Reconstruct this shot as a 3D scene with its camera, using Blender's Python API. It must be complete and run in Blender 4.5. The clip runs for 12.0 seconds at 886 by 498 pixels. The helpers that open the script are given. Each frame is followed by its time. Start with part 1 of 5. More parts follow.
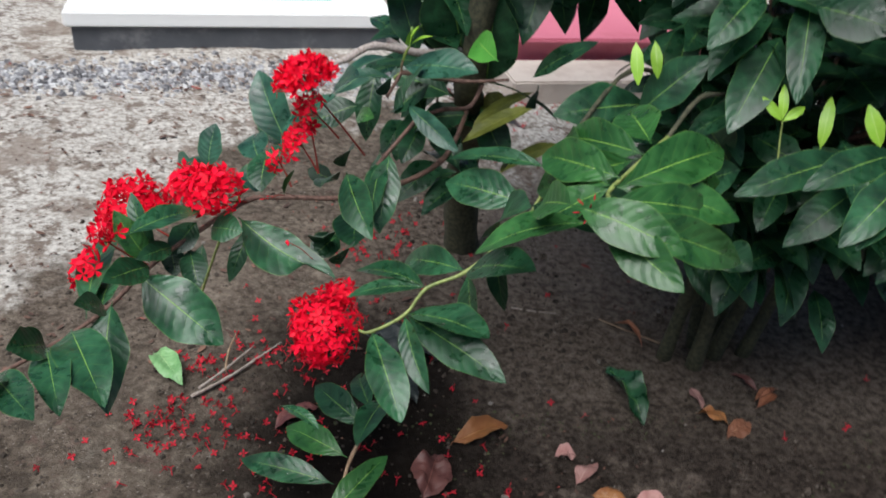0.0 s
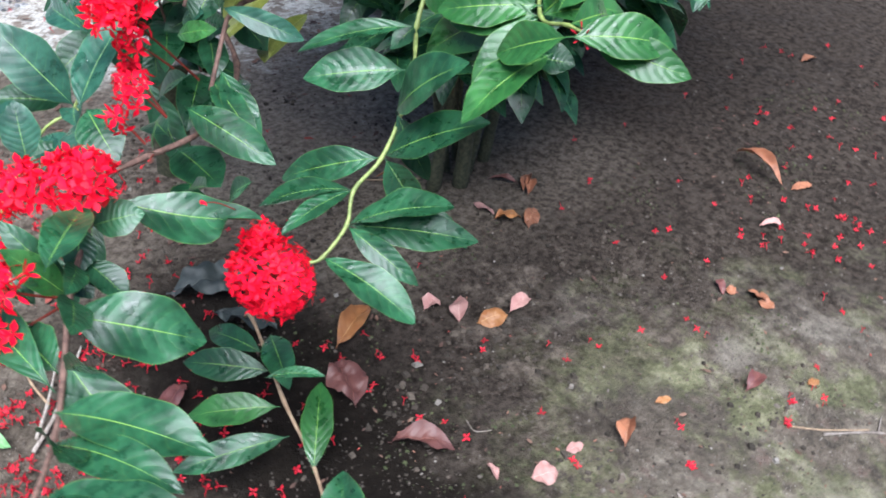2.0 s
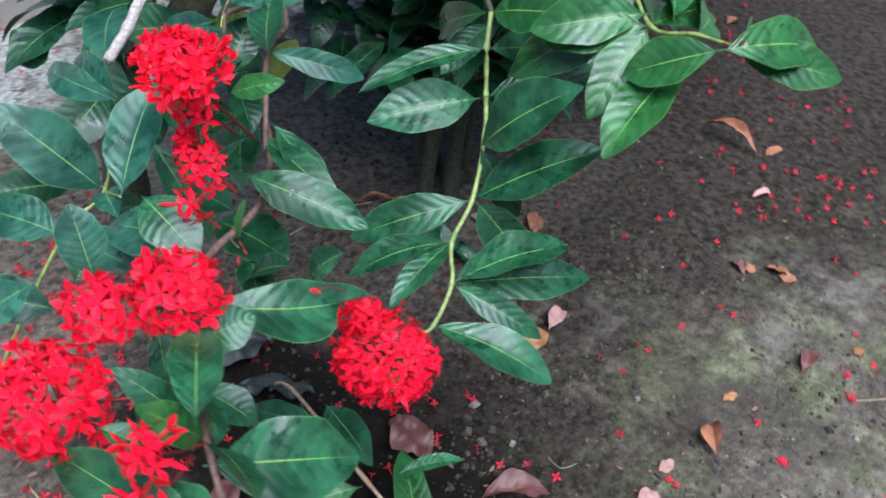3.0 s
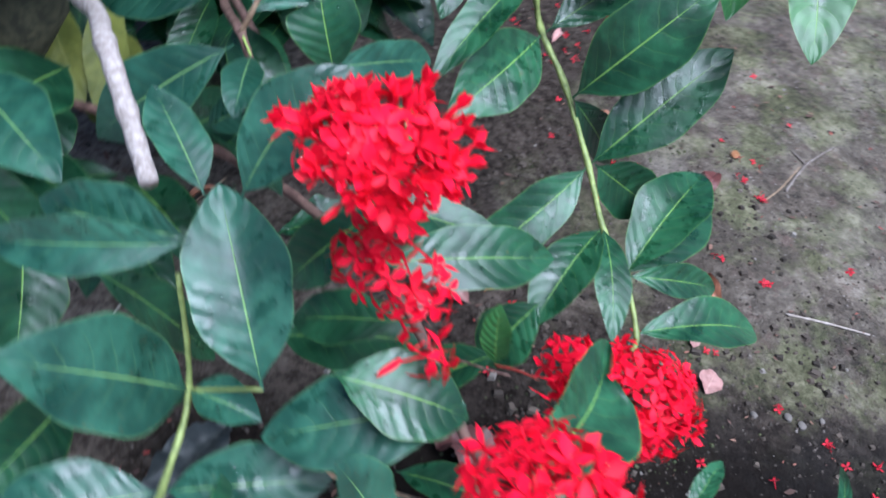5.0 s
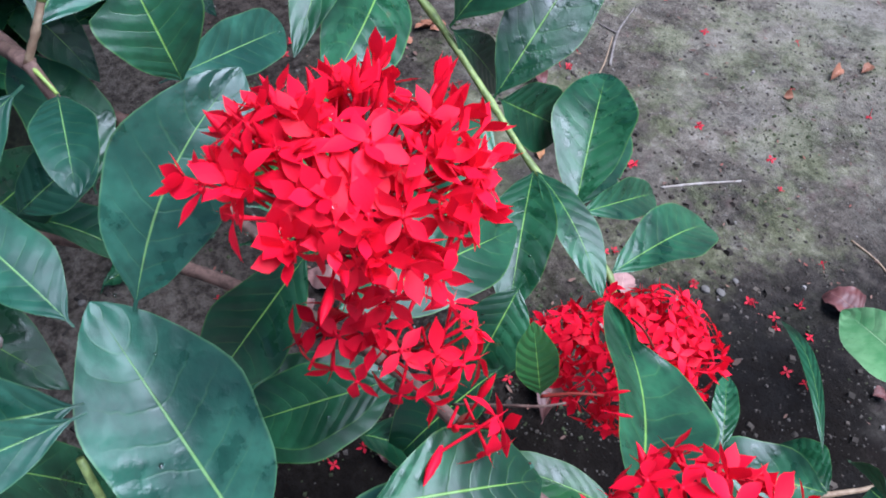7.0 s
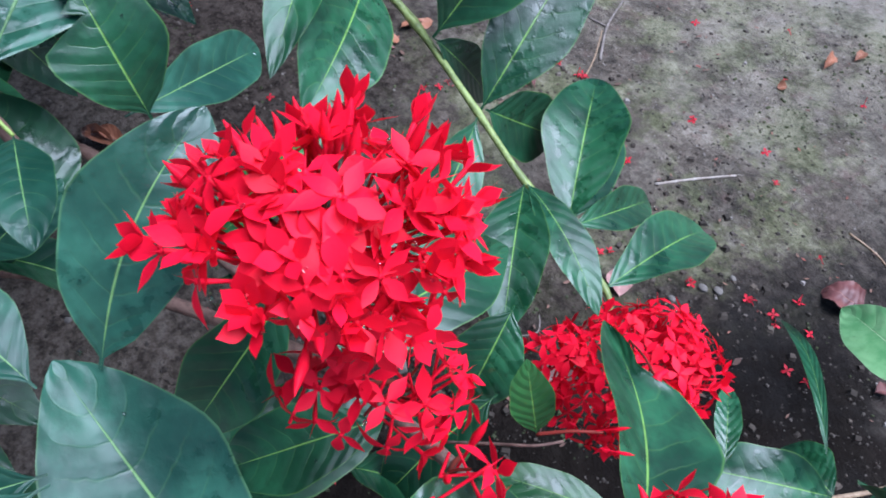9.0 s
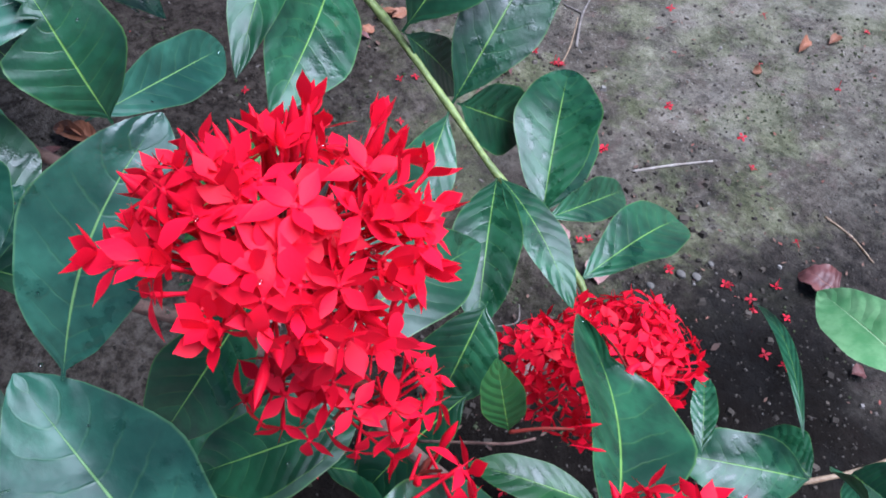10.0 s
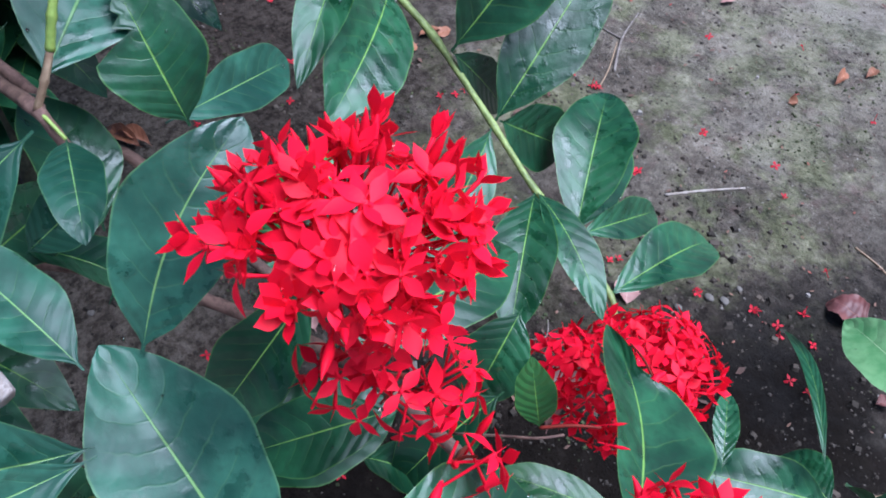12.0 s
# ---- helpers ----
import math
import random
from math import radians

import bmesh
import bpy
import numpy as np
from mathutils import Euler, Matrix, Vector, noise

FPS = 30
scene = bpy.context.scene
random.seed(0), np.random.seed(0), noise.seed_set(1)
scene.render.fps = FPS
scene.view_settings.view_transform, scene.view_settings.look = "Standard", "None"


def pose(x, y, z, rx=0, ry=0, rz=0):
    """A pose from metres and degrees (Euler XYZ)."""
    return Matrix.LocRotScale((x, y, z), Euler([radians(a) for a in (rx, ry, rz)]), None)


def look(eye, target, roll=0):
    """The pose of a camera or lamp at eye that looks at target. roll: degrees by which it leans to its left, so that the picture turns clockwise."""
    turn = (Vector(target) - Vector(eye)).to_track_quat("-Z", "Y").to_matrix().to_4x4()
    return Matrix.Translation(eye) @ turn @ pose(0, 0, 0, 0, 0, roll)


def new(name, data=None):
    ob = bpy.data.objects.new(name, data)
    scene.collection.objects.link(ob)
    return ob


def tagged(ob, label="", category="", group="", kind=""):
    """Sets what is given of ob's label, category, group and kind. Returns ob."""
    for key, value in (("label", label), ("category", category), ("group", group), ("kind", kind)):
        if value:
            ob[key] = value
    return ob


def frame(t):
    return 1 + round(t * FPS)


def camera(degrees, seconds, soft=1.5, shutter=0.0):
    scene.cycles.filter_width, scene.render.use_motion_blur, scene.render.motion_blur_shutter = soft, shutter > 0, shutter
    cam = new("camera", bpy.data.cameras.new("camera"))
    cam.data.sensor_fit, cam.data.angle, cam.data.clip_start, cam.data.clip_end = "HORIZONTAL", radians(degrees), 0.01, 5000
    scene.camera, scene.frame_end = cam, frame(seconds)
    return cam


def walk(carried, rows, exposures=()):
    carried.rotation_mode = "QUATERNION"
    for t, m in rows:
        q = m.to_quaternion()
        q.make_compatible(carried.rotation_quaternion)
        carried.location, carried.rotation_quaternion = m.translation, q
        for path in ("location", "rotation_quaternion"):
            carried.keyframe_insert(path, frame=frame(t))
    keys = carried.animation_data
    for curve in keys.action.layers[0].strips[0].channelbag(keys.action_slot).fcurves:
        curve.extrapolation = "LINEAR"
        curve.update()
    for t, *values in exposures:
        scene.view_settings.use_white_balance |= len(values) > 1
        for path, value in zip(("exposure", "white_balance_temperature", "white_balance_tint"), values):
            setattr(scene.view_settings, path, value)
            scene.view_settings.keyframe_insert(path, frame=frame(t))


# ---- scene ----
cam = camera(57.0, 12.0, soft=1.8, shutter=0.5)
PATH = [
    (0, (-0.002, 0.001, 1.019), (0.109, 1.695, -0.038), 5.3),
    (0.5, (-0.064, 0.058, 0.996), (0.201, 1.689, -0.131), 3.9),
    (1, (-0.159, 0.132, 0.974), (0.449, 1.639, -0.192), 5.5),
    (1.5, (-0.315, 0.169, 0.961), (0.624, 1.462, -0.242), 5.8),
    (2, (-0.432, 0.2, 0.975), (0.652, 1.34, -0.26), 4.5),
    (2.5, (-0.481, 0.335, 0.961), (0.682, 1.393, -0.275), 3.0),
    (3, (-0.516, 0.482, 0.954), (0.765, 1.369, -0.3), 3.4),
    (3.2, (-0.536, 0.544, 0.942), (0.797, 1.33, -0.324), 3.5),
    (4.8, (-0.463, 0.96, 0.879), (0.91, 0.993, -0.576), 6.3),
    (5, (-0.438, 0.999, 0.881), (0.953, 0.951, -0.555), 4.9),
    (5.5, (-0.368, 1.08, 0.874), (1.017, 0.728, -0.525), 3.5),
    (6, (-0.335, 1.092, 0.86), (1.023, 0.632, -0.535), 2.7),
    (6.5, (-0.321, 1.074, 0.818), (0.946, 0.568, -0.645), 2.4),
    (7, (-0.309, 1.065, 0.808), (0.894, 0.564, -0.71), 1.1),
    (7.2, (-0.302, 1.062, 0.807), (0.899, 0.565, -0.714), 0.5),
    (8.8, (-0.289, 1.053, 0.809), (0.905, 0.562, -0.719), -0.4),
    (9, (-0.287, 1.052, 0.806), (0.895, 0.547, -0.726), -0.1),
    (9.5, (-0.283, 1.046, 0.806), (0.868, 0.518, -0.742), 0.3),
    (10, (-0.285, 1.044, 0.808), (0.859, 0.513, -0.744), 0.1),
    (10.5, (-0.291, 1.041, 0.813), (0.861, 0.533, -0.741), -1.1),
    (11, (-0.297, 1.045, 0.82), (0.87, 0.558, -0.73), -1.6),
    (11.5, (-0.3, 1.052, 0.824), (0.886, 0.57, -0.713), -1.0),
    (12, (-0.302, 1.059, 0.825), (0.899, 0.578, -0.7), 0.3),
]
walk(cam, [(t, look(eye, target, roll)) for t, eye, target, roll in PATH],
     [(0, 0.38, 6200, 9), (0.6, 0.60, 6200, 2), (1.0, 0.85, 6050, -1), (1.5, 1.40, 5850, 4), (2.0, 1.42, 5650, 8), (2.6, 1.07, 5400, 5), (3, 1.02, 5350, 5), (5, 1.03, 5150, 12), (12, 0.95, 5050, 13)])

# ---- world, sun, exposure ----
SUN_ELEV, SUN_AZ = 64.0, 215.0
world = bpy.data.worlds.new("overcast_sky")
scene.world = world
world.use_nodes = True
wn = world.node_tree.nodes
sky = wn.new("ShaderNodeTexSky")
sky.sky_type = "NISHITA"
sky.sun_disc = False
sky.sun_elevation = radians(SUN_ELEV)
sky.sun_rotation = radians(SUN_AZ)
sky.air_density, sky.dust_density, sky.ozone_density = 1.0, 1.5, 1.5
wn["Background"].inputs["Strength"].default_value = 0.045
world.node_tree.links.new(sky.outputs["Color"], wn["Background"].inputs["Color"])

sun_data = bpy.data.lights.new("sun", "SUN")
sun_data.energy, sun_data.angle, sun_data.color = 4.2, radians(50), (1.0, 0.97, 0.93)
sun = new("sun", sun_data)
sa, se = radians(SUN_AZ), radians(SUN_ELEV)
sun.matrix_world = look((0, 0, 0), (-math.sin(sa) * math.cos(se), -math.cos(sa) * math.cos(se), -math.sin(se)))

# ---- materials ----
def material(name):
    m = bpy.data.materials.new(name)
    m.use_nodes = True
    t = m.node_tree
    return m, t, t.nodes["Principled BSDF"]


def node(t, kind, **values):
    n = t.nodes.new(kind)
    for k, v in values.items():
        if k in n.inputs:
            n.inputs[k].default_value = v
    return n


def link(t, a, b):
    t.links.new(a, b)


def noise_tex(t, scale, detail=4.0, rough=0.55, coord="Object"):
    tc = t.nodes.new("ShaderNodeTexCoord")
    n = node(t, "ShaderNodeTexNoise", Scale=scale, Detail=detail, Roughness=rough)
    link(t, tc.outputs[coord], n.inputs["Vector"])
    return n.outputs["Fac"]


def ramp(t, fac, stops):
    r = t.nodes.new("ShaderNodeValToRGB")
    e = r.color_ramp.elements
    while len(e) < len(stops):
        e.new(0.5)
    for el, (p, c) in zip(e, stops):
        el.position, el.color = p, (*c, 1) if len(c) == 3 else c
    link(t, fac, r.inputs["Fac"])
    return r.outputs["Color"]


def mixc(t, fac, a, b, mode="MIX"):
    m = t.nodes.new("ShaderNodeMix")
    m.data_type, m.blend_type = "RGBA", mode
    for sock, v in ((m.inputs[0], fac), (m.inputs[6], a), (m.inputs[7], b)):
        if hasattr(v, "links"):
            link(t, v, sock)
        else:
            sock.default_value = v if isinstance(v, float) else (*v, 1)
    return m.outputs[2]


def calc(t, op, a, b=0.0, c=0.0, clamp=False):
    m = t.nodes.new("ShaderNodeMath")
    m.operation, m.use_clamp = op, clamp
    for i, v in enumerate((a, b, c)):
        if hasattr(v, "links"):
            link(t, v, m.inputs[i])
        else:
            m.inputs[i].default_value = v
    return m.outputs[0]


def smooth(t, x, lo, hi, a=0.0, b=1.0):
    m = t.nodes.new("ShaderNodeMapRange")
    m.interpolation_type = "SMOOTHSTEP"
    link(t, x, m.inputs[0])
    for i, v in enumerate((lo, hi, a, b)):
        m.inputs[i + 1].default_value = v
    return m.outputs[0]


def bump(t, bsdf, height, strength, distance):
    b = node(t, "ShaderNodeBump", Strength=strength, Distance=distance)
    link(t, height, b.inputs["Height"])
    link(t, b.outputs["Normal"], bsdf.inputs["Normal"])
    return b


def thin(t, bsdf, colour, share):
    """Lets a share of the light through a thin blade."""
    out = t.nodes["Material Output"]
    tr = t.nodes.new("ShaderNodeBsdfTranslucent")
    if hasattr(colour, "links"):
        link(t, colour, tr.inputs["Color"])
    else:
        tr.inputs["Color"].default_value = (*colour, 1)
    mx = node(t, "ShaderNodeMixShader", Fac=share)
    link(t, bsdf.outputs[0], mx.inputs[1])
    link(t, tr.outputs[0], mx.inputs[2])
    link(t, mx.outputs[0], out.inputs["Surface"])


def leaf_material(name, dark, light, rib, rough=0.46, wet=True, veins=8.5, relief=0.5, lines=0.06):
    m, t, b = material(name)
    uv = t.nodes.new("ShaderNodeUVMap")
    uv.uv_map = "blade"
    sep = t.nodes.new("ShaderNodeSeparateXYZ")
    link(t, uv.outputs[0], sep.inputs[0])
    u, v = sep.outputs[0], sep.outputs[1]
    av = calc(t, "ABSOLUTE", v)
    info = t.nodes.new("ShaderNodeObjectInfo")
    broad, mottle, fine = noise_tex(t, 30.0, 4.0), noise_tex(t, 150.0, 4.0, 0.65), noise_tex(t, 520.0, 3.0)
    col = mixc(t, smooth(t, broad, 0.3, 0.7), dark, light)
    col = mixc(t, smooth(t, mottle, 0.45, 0.75, 0.0, 0.45), col, dark)
    col = mixc(t, smooth(t, info.outputs["Random"], 0.5, 0.0, 0.0, 0.45), col, mixc(t, 0.5, dark, (0.0, 0.01, 0.003)))
    # side veins run forward from the midrib, sunk between puffed strips
    ph = calc(t, "SUBTRACT", calc(t, "MULTIPLY", u, veins), calc(t, "MULTIPLY", calc(t, "POWER", av, 1.3), 1.5))
    ph = calc(t, "ADD", ph, calc(t, "MULTIPLY", broad, 1.1))
    saw = calc(t, "ABSOLUTE", calc(t, "SUBTRACT", calc(t, "FRACT", ph), 0.5))
    vein = smooth(t, saw, 0.43, 0.5)
    puff = smooth(t, saw, 0.5, 0.0)
    side = calc(t, "MULTIPLY", vein, smooth(t, av, 0.95, 0.3))
    col = mixc(t, calc(t, "MULTIPLY", side, lines), col, rib)
    ribw = calc(t, "ADD", calc(t, "MULTIPLY", u, -0.026), 0.033)
    ribf = smooth(t, calc(t, "DIVIDE", av, ribw), 1.3, 0.5)
    ribf = calc(t, "MULTIPLY", ribf, smooth(t, u, 1.0, 0.7))
    col = mixc(t, calc(t, "MULTIPLY", ribf, 0.8), col, rib)
    col = mixc(t, smooth(t, av, 0.955, 0.99, 0.0, 0.25), col, rib)
    spot = smooth(t, noise_tex(t, 95.0, 2.0), 0.72, 0.78)
    col = mixc(t, calc(t, "MULTIPLY", spot, 0.4), col, (0.09, 0.08, 0.03))
    link(t, col, b.inputs["Base Color"])
    r = calc(t, "ADD", calc(t, "MULTIPLY", mottle, 0.22), rough - 0.11)
    h = calc(t, "ADD", calc(t, "SUBTRACT", calc(t, "MULTIPLY", puff, calc(t, "ADD", calc(t, "MULTIPLY", broad, 0.6), 0.1)), calc(t, "MULTIPLY", side, 0.15)), calc(t, "ADD", calc(t, "MULTIPLY", fine, 0.06), calc(t, "MULTIPLY", mottle, 0.32)))
    h = calc(t, "SUBTRACT", h, calc(t, "MULTIPLY", ribf, 0.5))
    b.inputs["Specular IOR Level"].default_value = 0.42
    if wet:
        # broken films of rain water
        film = smooth(t, noise_tex(t, 75.0, 4.0, 0.55), 0.50, 0.62)
        film = calc(t, "MULTIPLY", film, smooth(t, noise_tex(t, 19.0, 2.0), 0.44, 0.54))
        film = calc(t, "MULTIPLY", film, smooth(t, info.outputs["Random"], 1.0, 0.75))
        link(t, mixc(t, calc(t, "MULTIPLY", film, 0.35), col, (0.002, 0.014, 0.004)), b.inputs["Base Color"])
        r = calc(t, "SUBTRACT", r, calc(t, "MULTIPLY", film, rough - 0.22))
        h = calc(t, "ADD", h, calc(t, "MULTIPLY", film, 0.2))
        link(t, calc(t, "ADD", 0.42, calc(t, "MULTIPLY", film, 0.08)), b.inputs["Specular IOR Level"])
    link(t, r, b.inputs["Roughness"])
    bump(t, b, h, relief, 0.0013)
    thin(t, b, mixc(t, 0.5, col, light), 0.06)
    return m


LEAF = leaf_material("leaf_green", (0.006, 0.030, 0.013), (0.028, 0.108, 0.045), (0.21, 0.38, 0.075), 0.38, True, 9.0, 0.48, 0.08)
LEAF_FRESH = leaf_material("leaf_fresh", (0.013, 0.062, 0.014), (0.040, 0.140, 0.034), (0.26, 0.46, 0.08), 0.36, True, 8.5, 0.48, 0.08)
LEAF_BRIGHT = leaf_material("leaf_bright", (0.06, 0.25, 0.03), (0.10, 0.34, 0.045), (0.34, 0.55, 0.10), 0.40, False, 8.5, 0.3)
LEAF_OLIVE = leaf_material("leaf_olive", (0.10, 0.12, 0.02), (0.26, 0.28, 0.05), (0.34, 0.36, 0.10), 0.5, False)
LEAF_DULL = leaf_material("leaf_dull", (0.009, 0.042, 0.027), (0.040, 0.130, 0.080), (0.20, 0.36, 0.11), 0.40, True, 9.0, 0.42, 0.08)
LEAF_LIME = leaf_material("leaf_lime", (0.22, 0.42, 0.03), (0.33, 0.55, 0.05), (0.45, 0.62, 0.16), 0.42, False, 7.0, 0.12)
LEAF_PALE = leaf_material("leaf_pale", (0.09, 0.24, 0.08), (0.22, 0.40, 0.17), (0.40, 0.55, 0.28), 0.4, False, 9.5, 0.8)
LEAF_DRY = leaf_material("leaf_dry", (0.20, 0.075, 0.040), (0.34, 0.135, 0.070), (0.40, 0.21, 0.12), 0.55, False, 7.0)
LEAF_OCHRE = leaf_material("leaf_ochre", (0.27, 0.10, 0.035), (0.38, 0.165, 0.055), (0.5, 0.3, 0.12), 0.5, False, 7.0)
LEAF_PINK = leaf_material("leaf_pink", (0.36, 0.17, 0.15), (0.46, 0.26, 0.23), (0.5, 0.33, 0.28), 0.6, False, 7.0)
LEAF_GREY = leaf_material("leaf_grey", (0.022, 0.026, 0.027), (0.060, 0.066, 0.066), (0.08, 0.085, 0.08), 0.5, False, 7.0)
LEAF_MAROON = leaf_material("leaf_maroon", (0.10, 0.035, 0.035), (0.17, 0.06, 0.05), (0.26, 0.11, 0.08), 0.5, False, 7.0)


def petal_material(name, a, c, share):
    m, t, b = material(name)
    info = t.nodes.new("ShaderNodeObjectInfo")
    col = mixc(t, info.outputs["Random"], a, c)
    col = mixc(t, calc(t, "MULTIPLY", noise_tex(t, 180.0, 3.0), 0.35), col, a)
    link(t, col, b.inputs["Base Color"])
    b.inputs["Roughness"].default_value = 0.5
    b.inputs["Specular IOR Level"].default_value = 0.15
    bump(t, b, noise_tex(t, 700.0, 2.0), 0.25, 0.0004)
    thin(t, b, col, share)
    return m


PETAL = petal_material("petal_red", (0.70, 0.002, 0.022), (0.93, 0.006, 0.042), 0.24)
PETAL_OLD = petal_material("petal_fallen", (0.38, 0.012, 0.026), (0.62, 0.024, 0.046), 0.1)
STALK = petal_material("stalk_red", (0.11, 0.018, 0.012), (0.22, 0.032, 0.024), 0.0)


def bark_material(name, a, c, rough=0.8, scale=120.0, relief=0.6):
    m, t, b = material(name)
    n1, n2 = noise_tex(t, scale, 5.0, 0.65), noise_tex(t, scale * 0.2, 2.0)
    col = mixc(t, smooth(t, n1, 0.35, 0.65), a, c)
    col = mixc(t, calc(t, "MULTIPLY", smooth(t, n2, 0.45, 0.7), 0.5), col, a)
    link(t, col, b.inputs["Base Color"])
    b.inputs["Roughness"].default_value = rough
    bump(t, b, n1, relief, 0.002)
    return m


BARK = bark_material("bark_brown", (0.085, 0.045, 0.035), (0.19, 0.11, 0.085))
BARK_GREY = bark_material("bark_pale", (0.27, 0.225, 0.20), (0.47, 0.41, 0.385), 0.85, 260.0, 1.0)
BARK_MOSSY = bark_material("bark_mossy", (0.030, 0.032, 0.018), (0.085, 0.082, 0.045))
STEM_GREEN = bark_material("stem_green", (0.13, 0.165, 0.045), (0.27, 0.33, 0.095), 0.5)
STEM_TAN = bark_material("stem_tan", (0.24, 0.15, 0.09), (0.38, 0.27, 0.17), 0.6)
TWIG_DRY = bark_material("twig_dry", (0.25, 0.205, 0.17), (0.42, 0.365, 0.32))
TWIG_GREY = bark_material("twig_grey", (0.12, 0.095, 0.08), (0.25, 0.21, 0.185))
STEM_LIME = bark_material("stem_lime", (0.19, 0.27, 0.05), (0.33, 0.43, 0.09), 0.45)


def soil_material():
    m, t, b = material("soil")
    geo = t.nodes.new("ShaderNodeTexCoord")
    sep = t.nodes.new("ShaderNodeSeparateXYZ")
    link(t, geo.outputs["Object"], sep.inputs[0])
    x, y = sep.outputs[0], sep.outputs[1]
    big, mid, fine = noise_tex(t, 1.9, 5.0, 0.6), noise_tex(t, 8.0, 6.0, 0.65), noise_tex(t, 60.0, 8.0, 0.75)
    grit, clod = noise_tex(t, 420.0, 3.0, 0.7), noise_tex(t, 150.0, 5.0, 0.7)
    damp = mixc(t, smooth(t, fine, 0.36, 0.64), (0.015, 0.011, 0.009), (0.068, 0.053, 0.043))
    # brightened under the bush to offset its crown's shade, in the colour itself
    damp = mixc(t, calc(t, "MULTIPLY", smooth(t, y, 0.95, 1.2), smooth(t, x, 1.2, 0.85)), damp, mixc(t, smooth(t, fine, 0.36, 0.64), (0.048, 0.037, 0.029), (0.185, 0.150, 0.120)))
    # paler tan soil in the gap, also lifted against the leaves' shade
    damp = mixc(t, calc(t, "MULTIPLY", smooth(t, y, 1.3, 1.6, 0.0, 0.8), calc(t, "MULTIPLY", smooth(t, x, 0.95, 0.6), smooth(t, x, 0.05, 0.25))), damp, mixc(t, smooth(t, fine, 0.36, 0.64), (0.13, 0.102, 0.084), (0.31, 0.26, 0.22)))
    damp = mixc(t, calc(t, "MULTIPLY", smooth(t, clod, 0.55, 0.7), 0.6), damp, (0.08, 0.066, 0.055))
    damp = mixc(t, calc(t, "MULTIPLY", smooth(t, grit, 0.70, 0.76), 0.4), damp, (0.30, 0.27, 0.24))
    silt = mixc(t, smooth(t, fine, 0.36, 0.66), (0.11, 0.085, 0.066), (0.27, 0.22, 0.18))
    # silt fades out towards +x, where shade is put into the colour
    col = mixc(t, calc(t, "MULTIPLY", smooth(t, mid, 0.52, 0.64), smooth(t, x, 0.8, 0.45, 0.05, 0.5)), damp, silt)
    # silt washed over the open side, away from the stems, with daylight coloured in
    bare = calc(t, "ADD", calc(t, "ADD", y, calc(t, "MULTIPLY", calc(t, "ABSOLUTE", calc(t, "SUBTRACT", x, 0.5)), 0.5)), calc(t, "MULTIPLY", calc(t, "SUBTRACT", mid, 0.5), 0.8))
    side = calc(t, "ADD", x, calc(t, "MULTIPLY", calc(t, "SUBTRACT", big, 0.5), 0.3))
    lumps, crumb, chip = noise_tex(t, 9.0, 12.0, 0.72), noise_tex(t, 135.0, 4.0, 0.6), noise_tex(t, 230.0, 2.0, 0.5)
    lumps = calc(t, 'ADD', calc(t, 'MULTIPLY', lumps, 0.6), calc(t, 'MULTIPLY', fine, 0.45))
    washed = ramp(t, lumps, [(0.40, (0.038, 0.031, 0.024)), (0.50, (0.125, 0.100, 0.078)), (0.57, (0.195, 0.160, 0.125)), (0.68, (0.40, 0.345, 0.28))])
    washed = mixc(t, calc(t, "MULTIPLY", smooth(t, noise_tex(t, 24.0, 6.0, 0.7), 0.55, 0.64), 0.45), washed, (0.17, 0.10, 0.088))
    washed = mixc(t, calc(t, "MULTIPLY", smooth(t, noise_tex(t, 11.0, 7.0, 0.7), 0.50, 0.62), 0.6), washed, (0.055, 0.045, 0.036))
    washed = mixc(t, calc(t, "MULTIPLY", smooth(t, crumb, 0.62, 0.72), 0.25), washed, (0.035, 0.027, 0.022))
    washed = mixc(t, calc(t, "MULTIPLY", smooth(t, chip, 0.66, 0.74), 0.7), washed, (0.55, 0.5, 0.45))
    col = mixc(t, calc(t, "MULTIPLY", calc(t, "MAXIMUM", calc(t, "MULTIPLY", smooth(t, bare, 0.90, 0.42), smooth(t, side, 0.05, 0.30)), calc(t, "MULTIPLY", smooth(t, side, 0.02, -0.2), smooth(t, y, 1.3, 1.0, 0.45, 0.9))), 0.85), col, washed)
    moss = ramp(t, lumps, [(0.40, (0.032, 0.035, 0.016)), (0.50, (0.105, 0.108, 0.052)), (0.57, (0.175, 0.172, 0.092)), (0.68, (0.36, 0.335, 0.22))])
    # shade beneath the low branches, put into the soil colour as a dark band
    shade_band = calc(t, "MULTIPLY", smooth(t, side, 0.22, 0.06), smooth(t, side, -0.38, -0.15))
    shade_band = calc(t, "MULTIPLY", shade_band, calc(t, "MULTIPLY", smooth(t, calc(t, "ADD", y, calc(t, "MULTIPLY", mid, 0.5)), 0.5, 0.72), smooth(t, y, 1.45, 1.25)))
    col = mixc(t, calc(t, "MULTIPLY", shade_band, 0.92), col, (0.008, 0.006, 0.005))
    openf = calc(t, "MULTIPLY", smooth(t, bare, 1.0, 0.55), smooth(t, side, 0.04, 0.22))
    mossf = calc(t, "MULTIPLY", openf, smooth(t, noise_tex(t, 6.5, 7.0, 0.72), 0.46, 0.58))
    col = mixc(t, calc(t, "MULTIPLY", mossf, 0.8), col, moss)
    col = mixc(t, calc(t, "MULTIPLY", smooth(t, bare, 0.50, 0.22), smooth(t, lumps, 0.44, 0.60, 0.05, 0.32)), col, (0.31, 0.275, 0.215))
